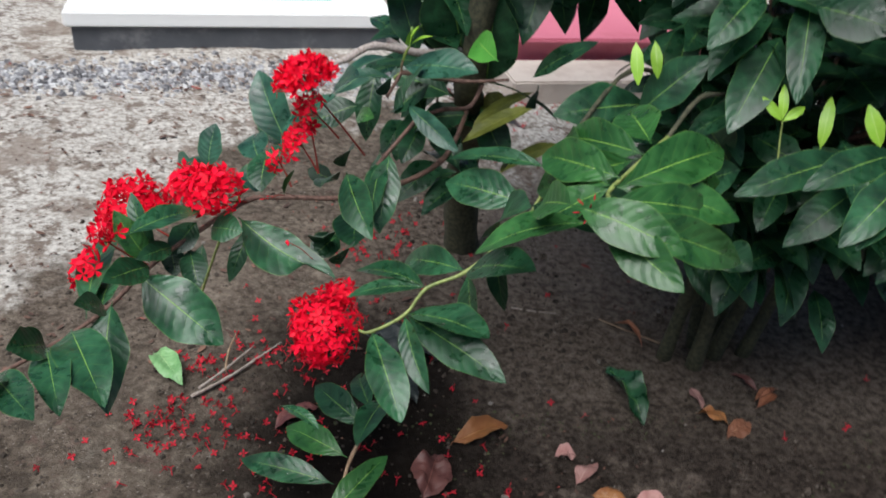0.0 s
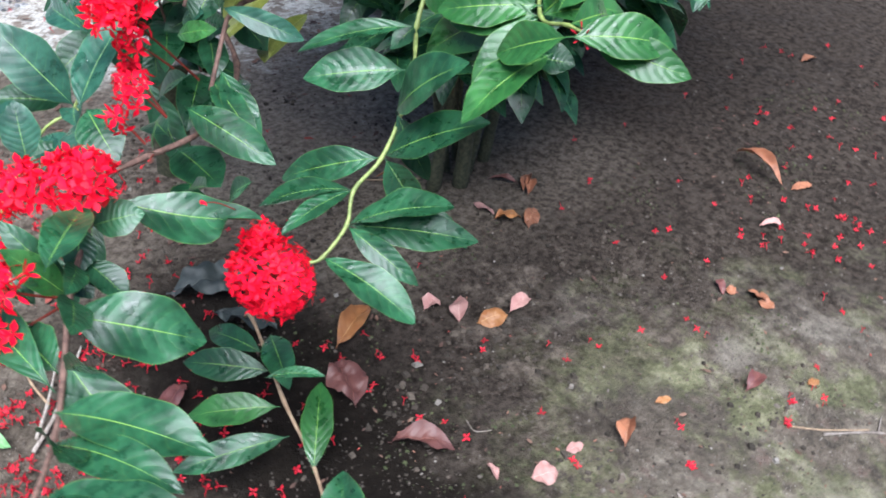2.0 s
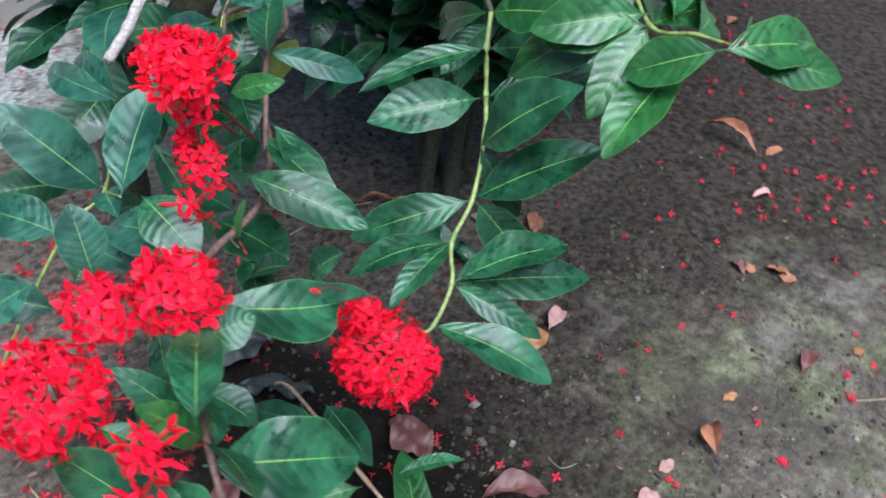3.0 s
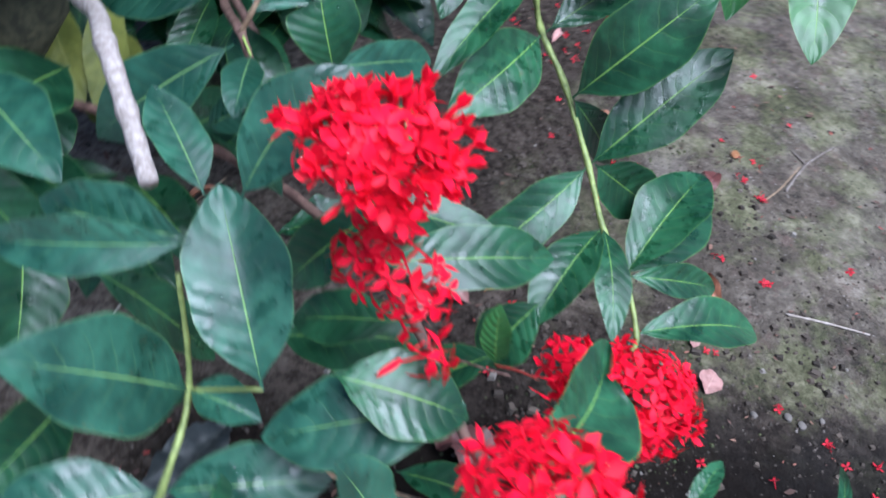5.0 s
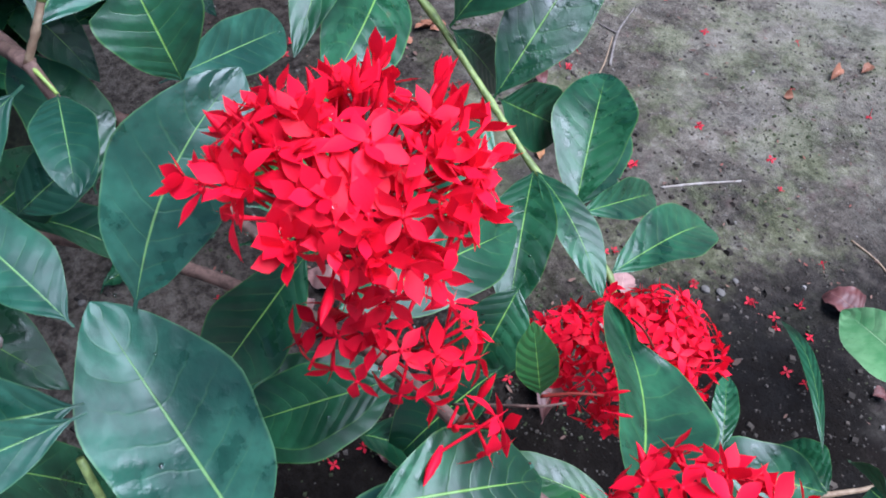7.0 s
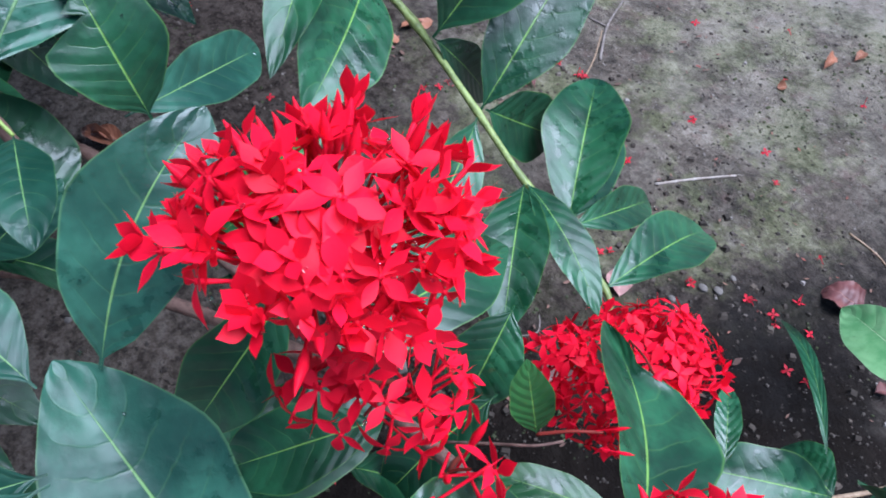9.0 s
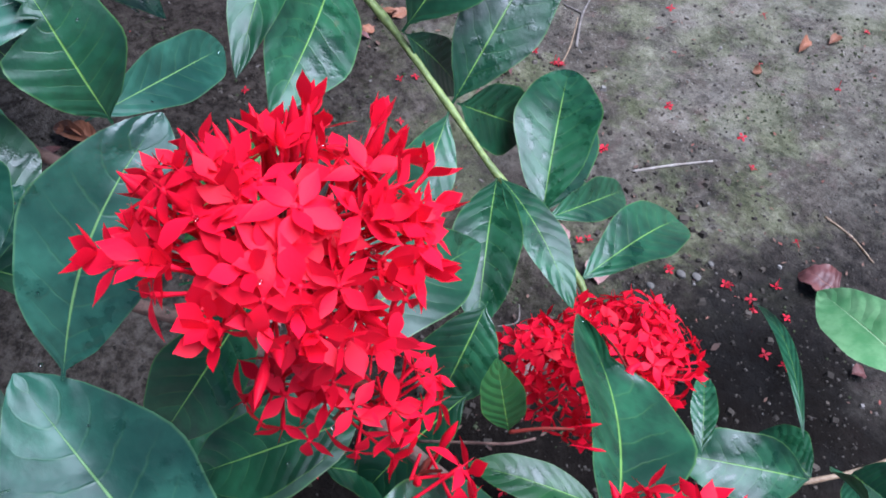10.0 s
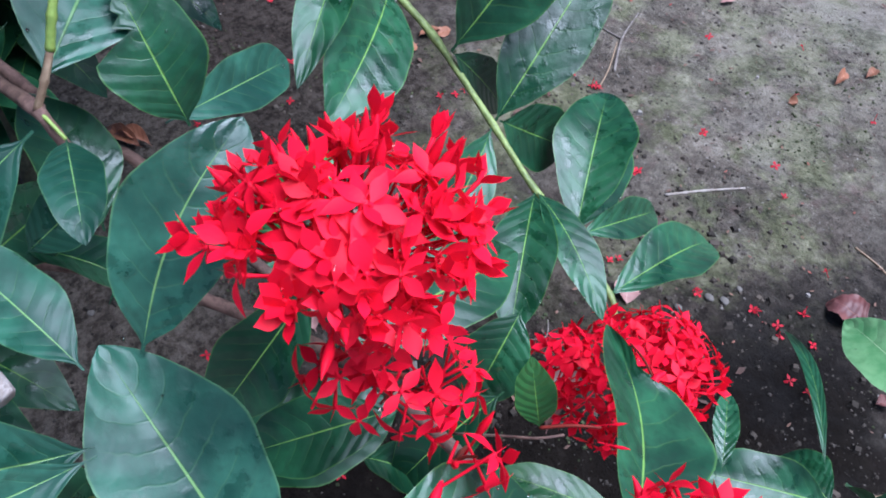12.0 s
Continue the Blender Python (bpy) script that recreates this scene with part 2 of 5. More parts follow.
    # broad stains of pale silt and of darker wet soil
    stain = noise_tex(t, 2.7, 9.0, 0.72)
    col = mixc(t, calc(t, "MULTIPLY", calc(t, "MULTIPLY", smooth(t, stain, 0.53, 0.64), smooth(t, lumps, 0.42, 0.58, 0.2, 0.6)), openf), col, (0.30, 0.26, 0.215))
    col = mixc(t, calc(t, "MULTIPLY", smooth(t, stain, 0.48, 0.38, 0.0, 0.5), openf), col, (0.05, 0.042, 0.032))
    pale = mixc(t, smooth(t, fine, 0.38, 0.60), (0.30, 0.265, 0.23), (0.66, 0.63, 0.585))
    pale = mixc(t, calc(t, "MULTIPLY", smooth(t, noise_tex(t, 13.0, 8.0, 0.75), 0.52, 0.58), 0.85), pale, (0.165, 0.125, 0.10))
    pale = mixc(t, calc(t, "MULTIPLY", smooth(t, noise_tex(t, 4.2, 7.0, 0.72), 0.50, 0.60), 0.75), pale, (0.25, 0.20, 0.165))
    edge = calc(t, "SUBTRACT", y, calc(t, "MINIMUM", calc(t, "ADD", calc(t, "MULTIPLY", calc(t, "ADD", x, 0.72), 2.8), 1.42), smooth(t, x, -0.1, 0.25, 2.4, 2.0)))
    edge = calc(t, "ADD", edge, calc(t, "MULTIPLY", calc(t, "SUBTRACT", mid, 0.5), 1.2))
    drift_line = calc(t, "SUBTRACT", noise_tex(t, 0.8, 6.0, 0.6), 0.5)
    edge = calc(t, "ADD", edge, calc(t, "MULTIPLY", calc(t, "MULTIPLY", drift_line, 9.0), smooth(t, y, 0.9, -0.6)))
    open_sand = smooth(t, edge, -0.10, 0.25)
    # farther off, patches of sand and silt alone
    dx, dy = calc(t, "SUBTRACT", x, 0.45), calc(t, "SUBTRACT", y, 1.05)
    away = calc(t, "SQRT", calc(t, "ADD", calc(t, "MULTIPLY", dx, dx), calc(t, "MULTIPLY", dy, dy)))
    away = calc(t, "ADD", away, calc(t, "MULTIPLY", calc(t, "SUBTRACT", big, 0.5), 1.8))
    away = calc(t, "ADD", away, calc(t, "MULTIPLY", drift_line, 1.6))
    far = smooth(t, away, 2.1, 2.9)
    patch = smooth(t, noise_tex(t, 0.55, 6.0, 0.65), 0.40, 0.58)
    open_sand = mixc(t, far, open_sand, calc(t, "MAXIMUM", open_sand, patch))
    col = mixc(t, far, col, washed)
    col = mixc(t, open_sand, col, pale)
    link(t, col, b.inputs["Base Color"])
    wet = smooth(t, mid, 0.56, 0.40)
    link(t, calc(t, "SUBTRACT", 0.9, calc(t, "MULTIPLY", wet, 0.25)), b.inputs["Roughness"])
    link(t, smooth(t, bare, 0.95, 0.5, 0.05, 0.2), b.inputs["Specular IOR Level"])
    h = calc(t, "ADD", calc(t, "MULTIPLY", fine, 0.55), calc(t, "ADD", calc(t, "MULTIPLY", clod, 0.5), calc(t, "ADD", calc(t, "MULTIPLY", grit, 0.3), calc(t, "MULTIPLY", mid, 1.2))))
    bump(t, b, h, 1.0, 0.010)
    return m


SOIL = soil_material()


def stone_material(name, stops, rough=0.8):
    m, t, b = material(name)
    geo = t.nodes.new("ShaderNodeNewGeometry")
    col = ramp(t, geo.outputs["Random Per Island"], stops)
    col = mixc(t, calc(t, "MULTIPLY", noise_tex(t, 150.0), 0.5), col, (0.08, 0.07, 0.06))
    link(t, col, b.inputs["Base Color"])
    b.inputs["Roughness"].default_value = rough
    b.inputs["Specular IOR Level"].default_value = 0.15
    return m


GRIT = stone_material("grit", [(0.0, (0.045, 0.037, 0.03)), (0.55, (0.07, 0.055, 0.045)), (0.96, (0.12, 0.098, 0.084)), (1.0, (0.33, 0.29, 0.265))])
GRAVEL = stone_material("gravel", [(0.0, (0.10, 0.10, 0.11)), (0.4, (0.30, 0.30, 0.32)), (0.75, (0.55, 0.55, 0.57)), (1.0, (0.8, 0.8, 0.8))])
LITTER = stone_material("litter", [(0.0, (0.06, 0.03, 0.025)), (0.6, (0.14, 0.075, 0.055)), (0.9, (0.25, 0.13, 0.09)), (1.0, (0.35, 0.05, 0.04))])
CLOD = stone_material("clod", [(0.0, (0.016, 0.012, 0.009)), (0.6, (0.055, 0.042, 0.033)), (0.95, (0.11, 0.085, 0.066)), (1.0, (0.30, 0.27, 0.24))], 0.95)
MOSS = stone_material("moss", [(0.0, (0.03, 0.042, 0.012)), (0.7, (0.055, 0.066, 0.024)), (1.0, (0.10, 0.11, 0.045))])
PEBBLE = stone_material("pebble", [(0.0, (0.08, 0.07, 0.06)), (1.0, (0.16, 0.14, 0.125))])


def plain_material(name, a, c, rough, scale=18.0, dirt=(0.15, 0.13, 0.11), dirty=0.25):
    m, t, b = material(name)
    col = mixc(t, noise_tex(t, scale, 4.0), a, c)
    col = mixc(t, calc(t, "MULTIPLY", smooth(t, noise_tex(t, scale * 0.5, 6.0, 0.7), 0.5, 0.7), dirty), col, dirt)
    link(t, col, b.inputs["Base Color"])
    b.inputs["Roughness"].default_value = rough
    bump(t, b, noise_tex(t, scale * 6, 3.0), 0.15, 0.003)
    return m


WHITE_PAINT = plain_material("white_paint", (0.80, 0.80, 0.79), (0.86, 0.86, 0.85), 0.5, dirty=0.06)
TURQUOISE = plain_material("turquoise_tile", (0.36, 0.62, 0.55), (0.46, 0.70, 0.63), 0.25, dirty=0.1)
DARK_PLINTH = plain_material("dark_plinth", (0.055, 0.06, 0.07), (0.12, 0.125, 0.14), 0.7, 14.0, (0.35, 0.34, 0.34), 0.35)
PINK_PAINT = plain_material("pink_paint", (0.50, 0.11, 0.17), (0.62, 0.20, 0.27), 0.5, 9.0, (0.4, 0.06, 0.09), 0.5)
CREAM_PAINT = plain_material("cream_paint", (0.50, 0.43, 0.38), (0.60, 0.53, 0.47), 0.6, 8.0, (0.28, 0.20, 0.17), 0.5)
GREY_BOARD = plain_material("grey_board", (0.45, 0.43, 0.46), (0.6, 0.58, 0.6), 0.7)
WATER, _, wb = material("water_drop")
wb.inputs["Transmission Weight"].default_value, wb.inputs["Roughness"].default_value, wb.inputs["IOR"].default_value = 1.0, 0.02, 1.33

# ---- builders ----
def thing(name, at, label, category, group="", kind=""):
    ob = new(name)
    ob.location = at
    return tagged(ob, label, category, group, kind)


def mesh_object(name, verts, faces, mats, parent=None, at=(0, 0, 0), label="", smooth_faces=True, uvs=None):
    me = bpy.data.meshes.new(name)
    me.from_pydata([tuple(v) for v in verts], [], faces)
    for mt in mats if isinstance(mats, (list, tuple)) else [mats]:
        me.materials.append(mt)
    if smooth_faces:
        me.polygons.foreach_set("use_smooth", [True] * len(me.polygons))
    if uvs is not None:
        layer = me.uv_layers.new(name="blade")
        idx = np.empty(len(me.loops), dtype=np.int32)
        me.loops.foreach_get("vertex_index", idx)
        layer.data.foreach_set("uv", np.array(uvs, dtype=np.float32)[idx].ravel())
    me.update()
    ob = new(name, me)
    ob.location = at
    hold(ob, parent)
    if label:
        ob["label"] = label
    return ob


def hold(ob, parent):
    """Makes ob a part of parent, where it stands in the world."""
    if parent is not None:
        place = Vector(ob.location)
        p = parent
        while p is not None:
            place -= Vector(p.location)
            p = p.parent
        ob.parent = parent
        ob.location = place
    return ob


PROFILE = [(0.0, 0.030), (0.045, 0.034), (0.075, 0.13), (0.15, 0.44), (0.25, 0.73), (0.36, 0.92), (0.47, 1.0),
           (0.58, 0.985), (0.69, 0.88), (0.79, 0.70), (0.87, 0.48), (0.935, 0.27), (0.975, 0.12), (1.0, 0.012)]


def fine_profile():
    """The outline at twice as many places, rounded between them."""
    rows, p = [], PROFILE
    for i in range(len(p) - 1):
        a, b, c, d = p[max(i - 1, 0)], p[i], p[i + 1], p[min(i + 2, len(p) - 1)]
        rows.append(b)
        if i > 1:
            rows.append(((b[0] + c[0]) / 2, (9 * (b[1] + c[1]) - a[1] - d[1]) / 16))
    return rows + [p[-1]]


OUTLINE = fine_profile()


def blade(length, width, bend=0.1, fold=0.18, wave=0.35, twist=0.0, seed=0, cols=4, droop=0.0, rows=None, blunt=0.0, sway=0.0, bitten=False, torn=False):
    """A leaf's sheet along +y with its face to +z: a short stalk, a midrib fold, lifted sides, and a wavy edge."""
    rng = random.Random(seed)
    ph = [rng.uniform(0, 6.28) for _ in range(6)]
    belly = rng.uniform(-0.05, 0.05)
    verts, uvs, faces = [], [], []
    n = 2 * cols + 1
    rows = rows or OUTLINE
    for i, (s, w) in enumerate(rows):
        # a blunt blade keeps its width up to a rounded end
        w = w + blunt * (math.sin(math.pi * min(s, 1) ** 1.45) ** 0.62 - w) if s > 0.1 and blunt else w
        hw = 0.5 * width * w * (1 + belly * math.sin(math.pi * s) * 2)
        arch = bend * length * 4 * s * (1 - s) - droop * length * s * s
        for j in range(n):
            v = (j - cols) / cols
            a = abs(v)
            # a bitten blade has lost one side from below its tip
            part = (1.35 * math.sqrt(max(1 - (max(s - 0.40, 0) / 0.34) ** 5, 0.004)) if v > 0 else 0.85) if bitten else 1.0
            if torn and v < 0 and s > 0.62:
                part = 0.45 + 0.2 * math.sin(61 * s) + 0.12 * math.sin(143 * s)
            edge = a * a * wave * 0.1 * width * w * math.sin(s * (9 + 3 * math.sin(ph[4])) + ph[0 if v < 0 else 1])
            quilt = 0.003 * width * w * math.sin(2 * math.pi * (8.5 * s - 1.5 * a ** 1.3)) * a * (1 - a) * 4
            lift = fold * hw * a + edge + quilt
            x = v * hw * part * math.cos(fold * a * 0.8) * (1 + 0.04 * math.sin(17 * s + ph[2 if v < 0 else 3]) * a)
            tw = twist * s
            x += sway * width * math.sin(math.pi * s)
            verts.append((x * math.cos(tw) - lift * math.sin(tw) * 0.5, s * length, arch + lift * math.cos(tw) + x * math.sin(tw)))
            uvs.append((s, v))
    for i in range(len(rows) - 1):
        for j in range(n - 1):
            k = i * n + j
            faces.append((k, k + 1, k + 1 + n, k + n))
    return verts, faces, uvs


def axes(direction, face):
    y = Vector(direction).normalized()
    z = Vector(face)
    z = z - y * z.dot(y)
    if z.length < 1e-4:
        z = Vector((1, 0, 0)) - y * y.x
    z.normalize()
    x = y.cross(z)
    return Matrix((x, y, z)).transposed()


LEAF_SEED, LEAF_DROPS = [0], []


def leaf(owner, base, tip, width, face=(0, 0, 1), mat=None, bend=0.08, fold=0.2, wave=0.35, twist=0.0, label="", name="leaf", torn=False, blunt=0.12, sway=0.0, bitten=False):
    LEAF_SEED[0] += 1
    k = LEAF_SEED[0]
    base, tip = Vector(base), Vector(tip)
    bend, fold, twist = bend + 0.025 * math.sin(k * 1.7), fold + 0.08 * math.sin(k * 2.9), twist + 0.09 * math.sin(k * 4.1)
    verts, faces, uvs = blade((tip - base).length, width, bend, fold, wave, twist, k, blunt=blunt, sway=sway, bitten=bitten, torn=torn)
    r = axes(tip - base, face)
    for i in range(3):
        # places for rain drops, off the midrib
        row, col = 5 + (k * 7 + i * 5) % (len(verts) // 9 - 9), (1, 2, 6, 7)[(k * 3 + i) % 4]
        LEAF_DROPS.append((base + r @ Vector(verts[row * 9 + col]), r @ Vector((0, 0, 1))))
    return mesh_object(name, [r @ Vector(v) for v in verts], faces, mat or LEAF, owner, base, label, True, uvs)


def tube(owner, name, points, r0, r1, mat, sides=8, knots=0.0, label="", steps=5):
    """A rounded, tapering stem through the points, a little knotty at each of them."""
    pts = [Vector(p) for p in points]
    line = []
    for i in range(len(pts) - 1):
        a, b, c, d = pts[max(i - 1, 0)], pts[i], pts[i + 1], pts[min(i + 2, len(pts) - 1)]
        for k in range(steps):
            s = k / steps
            line.append(((2 * b + (c - a) * s + (2 * a - 5 * b + 4 * c - d) * s * s + (3 * b - a - 3 * c + d) * s ** 3) * 0.5, s if k else 0.0))
    line.append((pts[-1], 0.0))
    origin = pts[0]
    verts, faces = [], []
    up = Vector((0.31, 0.2, 0.93))
    for i, (p, s) in enumerate(line):
        d = (line[min(i + 1, len(line) - 1)][0] - line[max(i - 1, 0)][0]).normalized()
        x = d.cross(up).normalized()
        y = d.cross(x)
        f = i / (len(line) - 1)
        r = r0 + (r1 - r0) * f
        r *= 1 + knots * (1 if s == 0 and 0 < i < len(line) - 1 else 0) + 0.06 * math.sin(i * 2.7)
        for k in range(sides):
            a = 2 * math.pi * k / sides
            verts.append(p - origin + (x * math.cos(a) + y * math.sin(a)) * r)
    for i in range(len(line) - 1):
        for k in range(sides):
            q = (k + 1) % sides
            faces.append((i * sides + k, i * sides + q, (i + 1) * sides + q, (i + 1) * sides + k))
    faces.append(tuple(reversed(range(sides))))
    faces.append(tuple(range(len(verts) - sides, len(verts))))
    return mesh_object(name, verts, faces, mat, owner, origin, label)


def floret_mesh(seed, opened=1.0, tube_length=0.024, size=0.0125):
    """Four pointed petals on a thin tube; the petals' plane is z = 0, the tube hangs to -z."""
    rng = random.Random(seed)
    verts, faces = [], []
    rows = [(0.0, 0.16), (0.12, 0.42), (0.26, 0.80), (0.40, 0.98), (0.50, 1.0), (0.64, 0.80), (0.78, 0.47), (0.90, 0.18), (1.0, 0.01)]
    turn = rng.uniform(0, 1.5)
    for k in range(4):
        a = turn + k * math.pi / 2 + rng.uniform(-0.12, 0.12)
        ln = size * rng.uniform(0.9, 1.1)
        hw = ln * 0.232 * rng.uniform(0.85, 1.15)
        curl = rng.uniform(-0.5, 0.3)
        tw = rng.uniform(-0.35, 0.35)
        o = len(verts)
        for s, w in rows:
            for v in (-1, 0, 1):
                rise = (1 - opened) * 1.5
                x, y = 0.0009 + s * ln * math.cos(rise) * (1 - 0.35 * (1 - opened) * s), v * hw * w
                z = s * ln * math.sin(rise) + (curl if opened > 0.9 else 0.15 * curl) * ln * s * s + 0.2 * hw * w * abs(v) + tw * y * s
                verts.append((x * math.cos(a) - y * math.sin(a), x * math.sin(a) + y * math.cos(a), z))
        for i in range(len(rows) - 1):
            for j in range(2):
                q = o + i * 3 + j
                faces.append((q, q + 3, q + 4, q + 1))
    o = len(verts)
    for z, r in ((0.0006, 0.0011), (-0.3 * tube_length, 0.0007), (-tube_length, 0.0006)):
        for k in range(5):
            verts.append((r * math.cos(k * 1.2566), r * math.sin(k * 1.2566), z))
    for i in range(2):
        for k in range(5):
            q = (k + 1) % 5
            faces.append((o + i * 5 + k, o + (i + 1) * 5 + k, o + (i + 1) * 5 + q, o + i * 5 + q))
    faces.append(tuple(o + k for k in range(5)))
    o = len(verts)
    lean = rng.uniform(-0.002, 0.002)
    verts += [(0.0003, 0, 0), (-0.0002, 0.0003, 0), (-0.0002, -0.0003, 0), (lean, lean * 0.5, 0.0065)]
    faces += [(o, o + 1, o + 3), (o + 1, o + 2, o + 3), (o + 2, o, o + 3)]
    return verts, faces


def bud_mesh(tube_length=0.026):
    verts, faces = [], []
    rings = [(-tube_length, 0.0006), (-0.010, 0.0007), (-0.008, 0.0014), (-0.003, 0.0021), (0.002, 0.0017), (0.006, 0.0007), (0.008, 0.0001)]
    for z, r in rings:
        for k in range(6):
            a = k * math.pi / 3
            verts.append((r * math.cos(a) + 0.0004 * math.sin(z * 300), r * math.sin(a), z))
    for i in range(len(rings) - 1):
        for k in range(6):
            q = (k + 1) % 6
            faces.append((i * 6 + k, i * 6 + q, (i + 1) * 6 + q, (i + 1) * 6 + k))
    return verts, faces


def mesh_data(name, verts, faces, mat, uvs=None):
    ob = mesh_object(name, verts, faces, mat, uvs=uvs)
    me = ob.data
    bpy.data.objects.remove(ob)
    return me


FLORETS = [mesh_data("floret", *floret_mesh(i, (1.0, 1.0, 1.0, 1.0, 1.0, 0.75, 0.5, 0.3, 0.12)[i]), PETAL) for i in range(9)]
BUD = mesh_data("bud", *bud_mesh(), PETAL)
BUD_DULL = mesh_data("bud", *bud_mesh(0.02), PETAL_OLD)
FALLEN = [mesh_data("fallen_floret", *floret_mesh(40 + i, 1.0 if i % 2 else 0.75, 0.016, 0.0105), PETAL_OLD) for i in range(4)]


def placed(name, me, parent, at, direction, spin, scale=1.0):
    """An object on shared mesh data whose +z looks along direction."""
    ob = new(name, me)
    q = Vector(direction).normalized().to_track_quat("Z", "Y")
    ob.location = at
    ob.rotation_euler = (q.to_matrix() @ Matrix.Rotation(spin, 3, "Z")).to_euler()
    ob.scale = (scale, scale, scale)
    return hold(ob, parent)


DROPS = []


def flower_head(owner, root, centre, axis, radius, count, spread, seed, buds=0.12, stretch=(1, 1, 1), label="", jitter=0.28, size=1.0, young=None, gaps=0.06, bald=None):
    """A domed cluster: forking stalks from root, and florets and buds all round the dome."""
    rng = random.Random(seed)
    root, centre, axis = Vector(root), Vector(centre), Vector(axis).normalized()
    turn = axis.to_track_quat("Z", "Y")
    hub = centre - axis * radius * 0.35
    verts, faces = [], []

    def stalk(a, b, r):
        d = (b - a).normalized()
        x = d.orthogonal().normalized()
        y = d.cross(x)
        o = len(verts)
        for p, rr in ((a, r), ((a + b) * 0.5 + x * 0.001, r * 0.85), (b, r * 0.7)):
            for k in range(5):
                verts.append(p - root + (x * math.cos(k * 1.2566) + y * math.sin(k * 1.2566)) * rr)
        for i in range(2):
            for k in range(5):
                q = (k + 1) % 5
                faces.append((o + i * 5 + k, o + i * 5 + q, o + i * 5 + 5 + q, o + i * 5 + 5 + k))

    stalk(root, hub, 0.0016)
    places = []
    for i in range(count):
        c = 1 - (i + 0.5) / count * (1 - math.cos(radians(spread)))
        ang = math.acos(c)
        az = i * 2.39996 + rng.uniform(-0.3, 0.3)
        d = turn @ Vector((math.sin(ang) * math.cos(az), math.sin(ang) * math.sin(az), c))
        d = (d + Vector([rng.uniform(-1, 1) for _ in range(3)]) * jitter * 0.35).normalized()
        off = Vector([d[k] * stretch[k] for k in range(3)])
        p = centre + off * radius * rng.uniform(0.80, 1.08)
        places.append((p, (d + Vector([rng.uniform(-1, 1) for _ in range(3)]) * jitter).normalized(), ang, d))
    for i in range(0, count, 4):
        stalk(hub, hub + (places[i][0] - hub) * 0.55, 0.0009)
    head = mesh_object("flower_head", verts, faces, STALK, owner, root, label)
    for i, (p, d, ang, out) in enumerate(places):
        rim = ang > radians(spread) * 0.72
        chance, bare = buds * (2.2 if rim else 0.5), gaps
        if young is not None and out.dot(Vector(young).normalized()) > 0.45:
            chance, bare = 0.42, 0.22
        if rng.random() < bare or bald is not None and out.dot(Vector(bald)) > 0.64:
            continue
        if rng.random() < chance:
            placed("bud", BUD, head, p + out * 0.002, (out + d * 0.4 + axis * 0.5).normalized(), rng.uniform(0, 6), size * rng.uniform(0.85, 1.2))
        elif young is not None and (rim or rng.random() < 0.15):
            # younger florets round the rim still stand half closed
            lift = (out * 0.8 + d * 0.5 + Vector((0, 0, 0.35))).normalized()
            placed("floret", FLORETS[rng.choice((5, 6, 7, 8, 2))], head, p + out * rng.uniform(-0.002, 0.005), lift, rng.uniform(0, 6), size * rng.uniform(0.95, 1.2))
        else:
            placed("floret", FLORETS[rng.randrange(7)], head, p, d, rng.uniform(0, 6), size * rng.uniform(0.92, 1.18))
    DROPS.extend((p + out * 0.0012, d) for p, d, ang, out in places if ang < 1.0)
    return head


def fallen_leaf(base, tip, width, mat, label, bend=0.12, fold=0.35, wave=0.9):
    base, tip = Vector(base), Vector(tip)
    base.z, tip.z = ground_height(base.x, base.y) + 0.003, ground_height(tip.x, tip.y) + 0.003
    LEAF_SEED[0] += 1
    s = LEAF_SEED[0]
    verts, faces, uvs = blade((tip - base).length, width, bend, fold, wave, 0.5 * math.sin(s * 2.3), s)
    # dried out of shape
    verts = [(x, y, z + width * (0.30 * noise.noise(Vector((x * 38, y * 38, s * 3.1))) + 0.10 * noise.noise(Vector((x * 120, y * 120, s)))
              + 0.22 * math.sin(s * 1.3) * (x / width) ** 2 * 4)) for x, y, z in verts]
    r = axes(tip - base, (0.25 * math.sin(s), 0.25 * math.cos(s * 1.7), 1))
    ob = mesh_object("fallen_leaf", [r @ Vector(v) for v in verts], faces, mat, None, base, "", True, uvs)
    low = min(v.co.z for v in ob.data.vertices)
    ob.location.z -= low + 0.001
    return tagged(ob, label, "leaf", "fallen leaves")


def fallen_floret(spot, lift=0.0):
    k = len(FALLEN_MADE)
    FALLEN_MADE.append(spot)
    a = k * 2.1
    z = ground_height(*spot)
    tilt = 0.9 if k % 3 == 0 else 0.35
    ob = new("fallen_floret", FALLEN[k % 4])
    ob.location = (spot[0], spot[1], z + (0.006 if k % 3 == 0 else 0.003))
    d = Vector((math.cos(a) * tilt, math.sin(a) * tilt, 1 if k % 5 else -1))
    ob.rotation_euler = d.to_track_quat("Z", "Y").to_euler()
    ob.scale = (0.75, 0.75, 0.75)
    return tagged(ob, "small red fallen star floret on the soil", "flower", "fallen florets")


FALLEN_MADE = []


def loose_twig(points, r0, r1, mat, label):
    pts = [Vector((p[0], p[1], ground_height(p[0], p[1]) + max(p[2] - 0.004, r0 * 0.6))) for p in points]
    return tagged(tube(None, "dry_twig", pts, r0, r1, mat, 7, 0.25), label, "twig", "dry twigs")


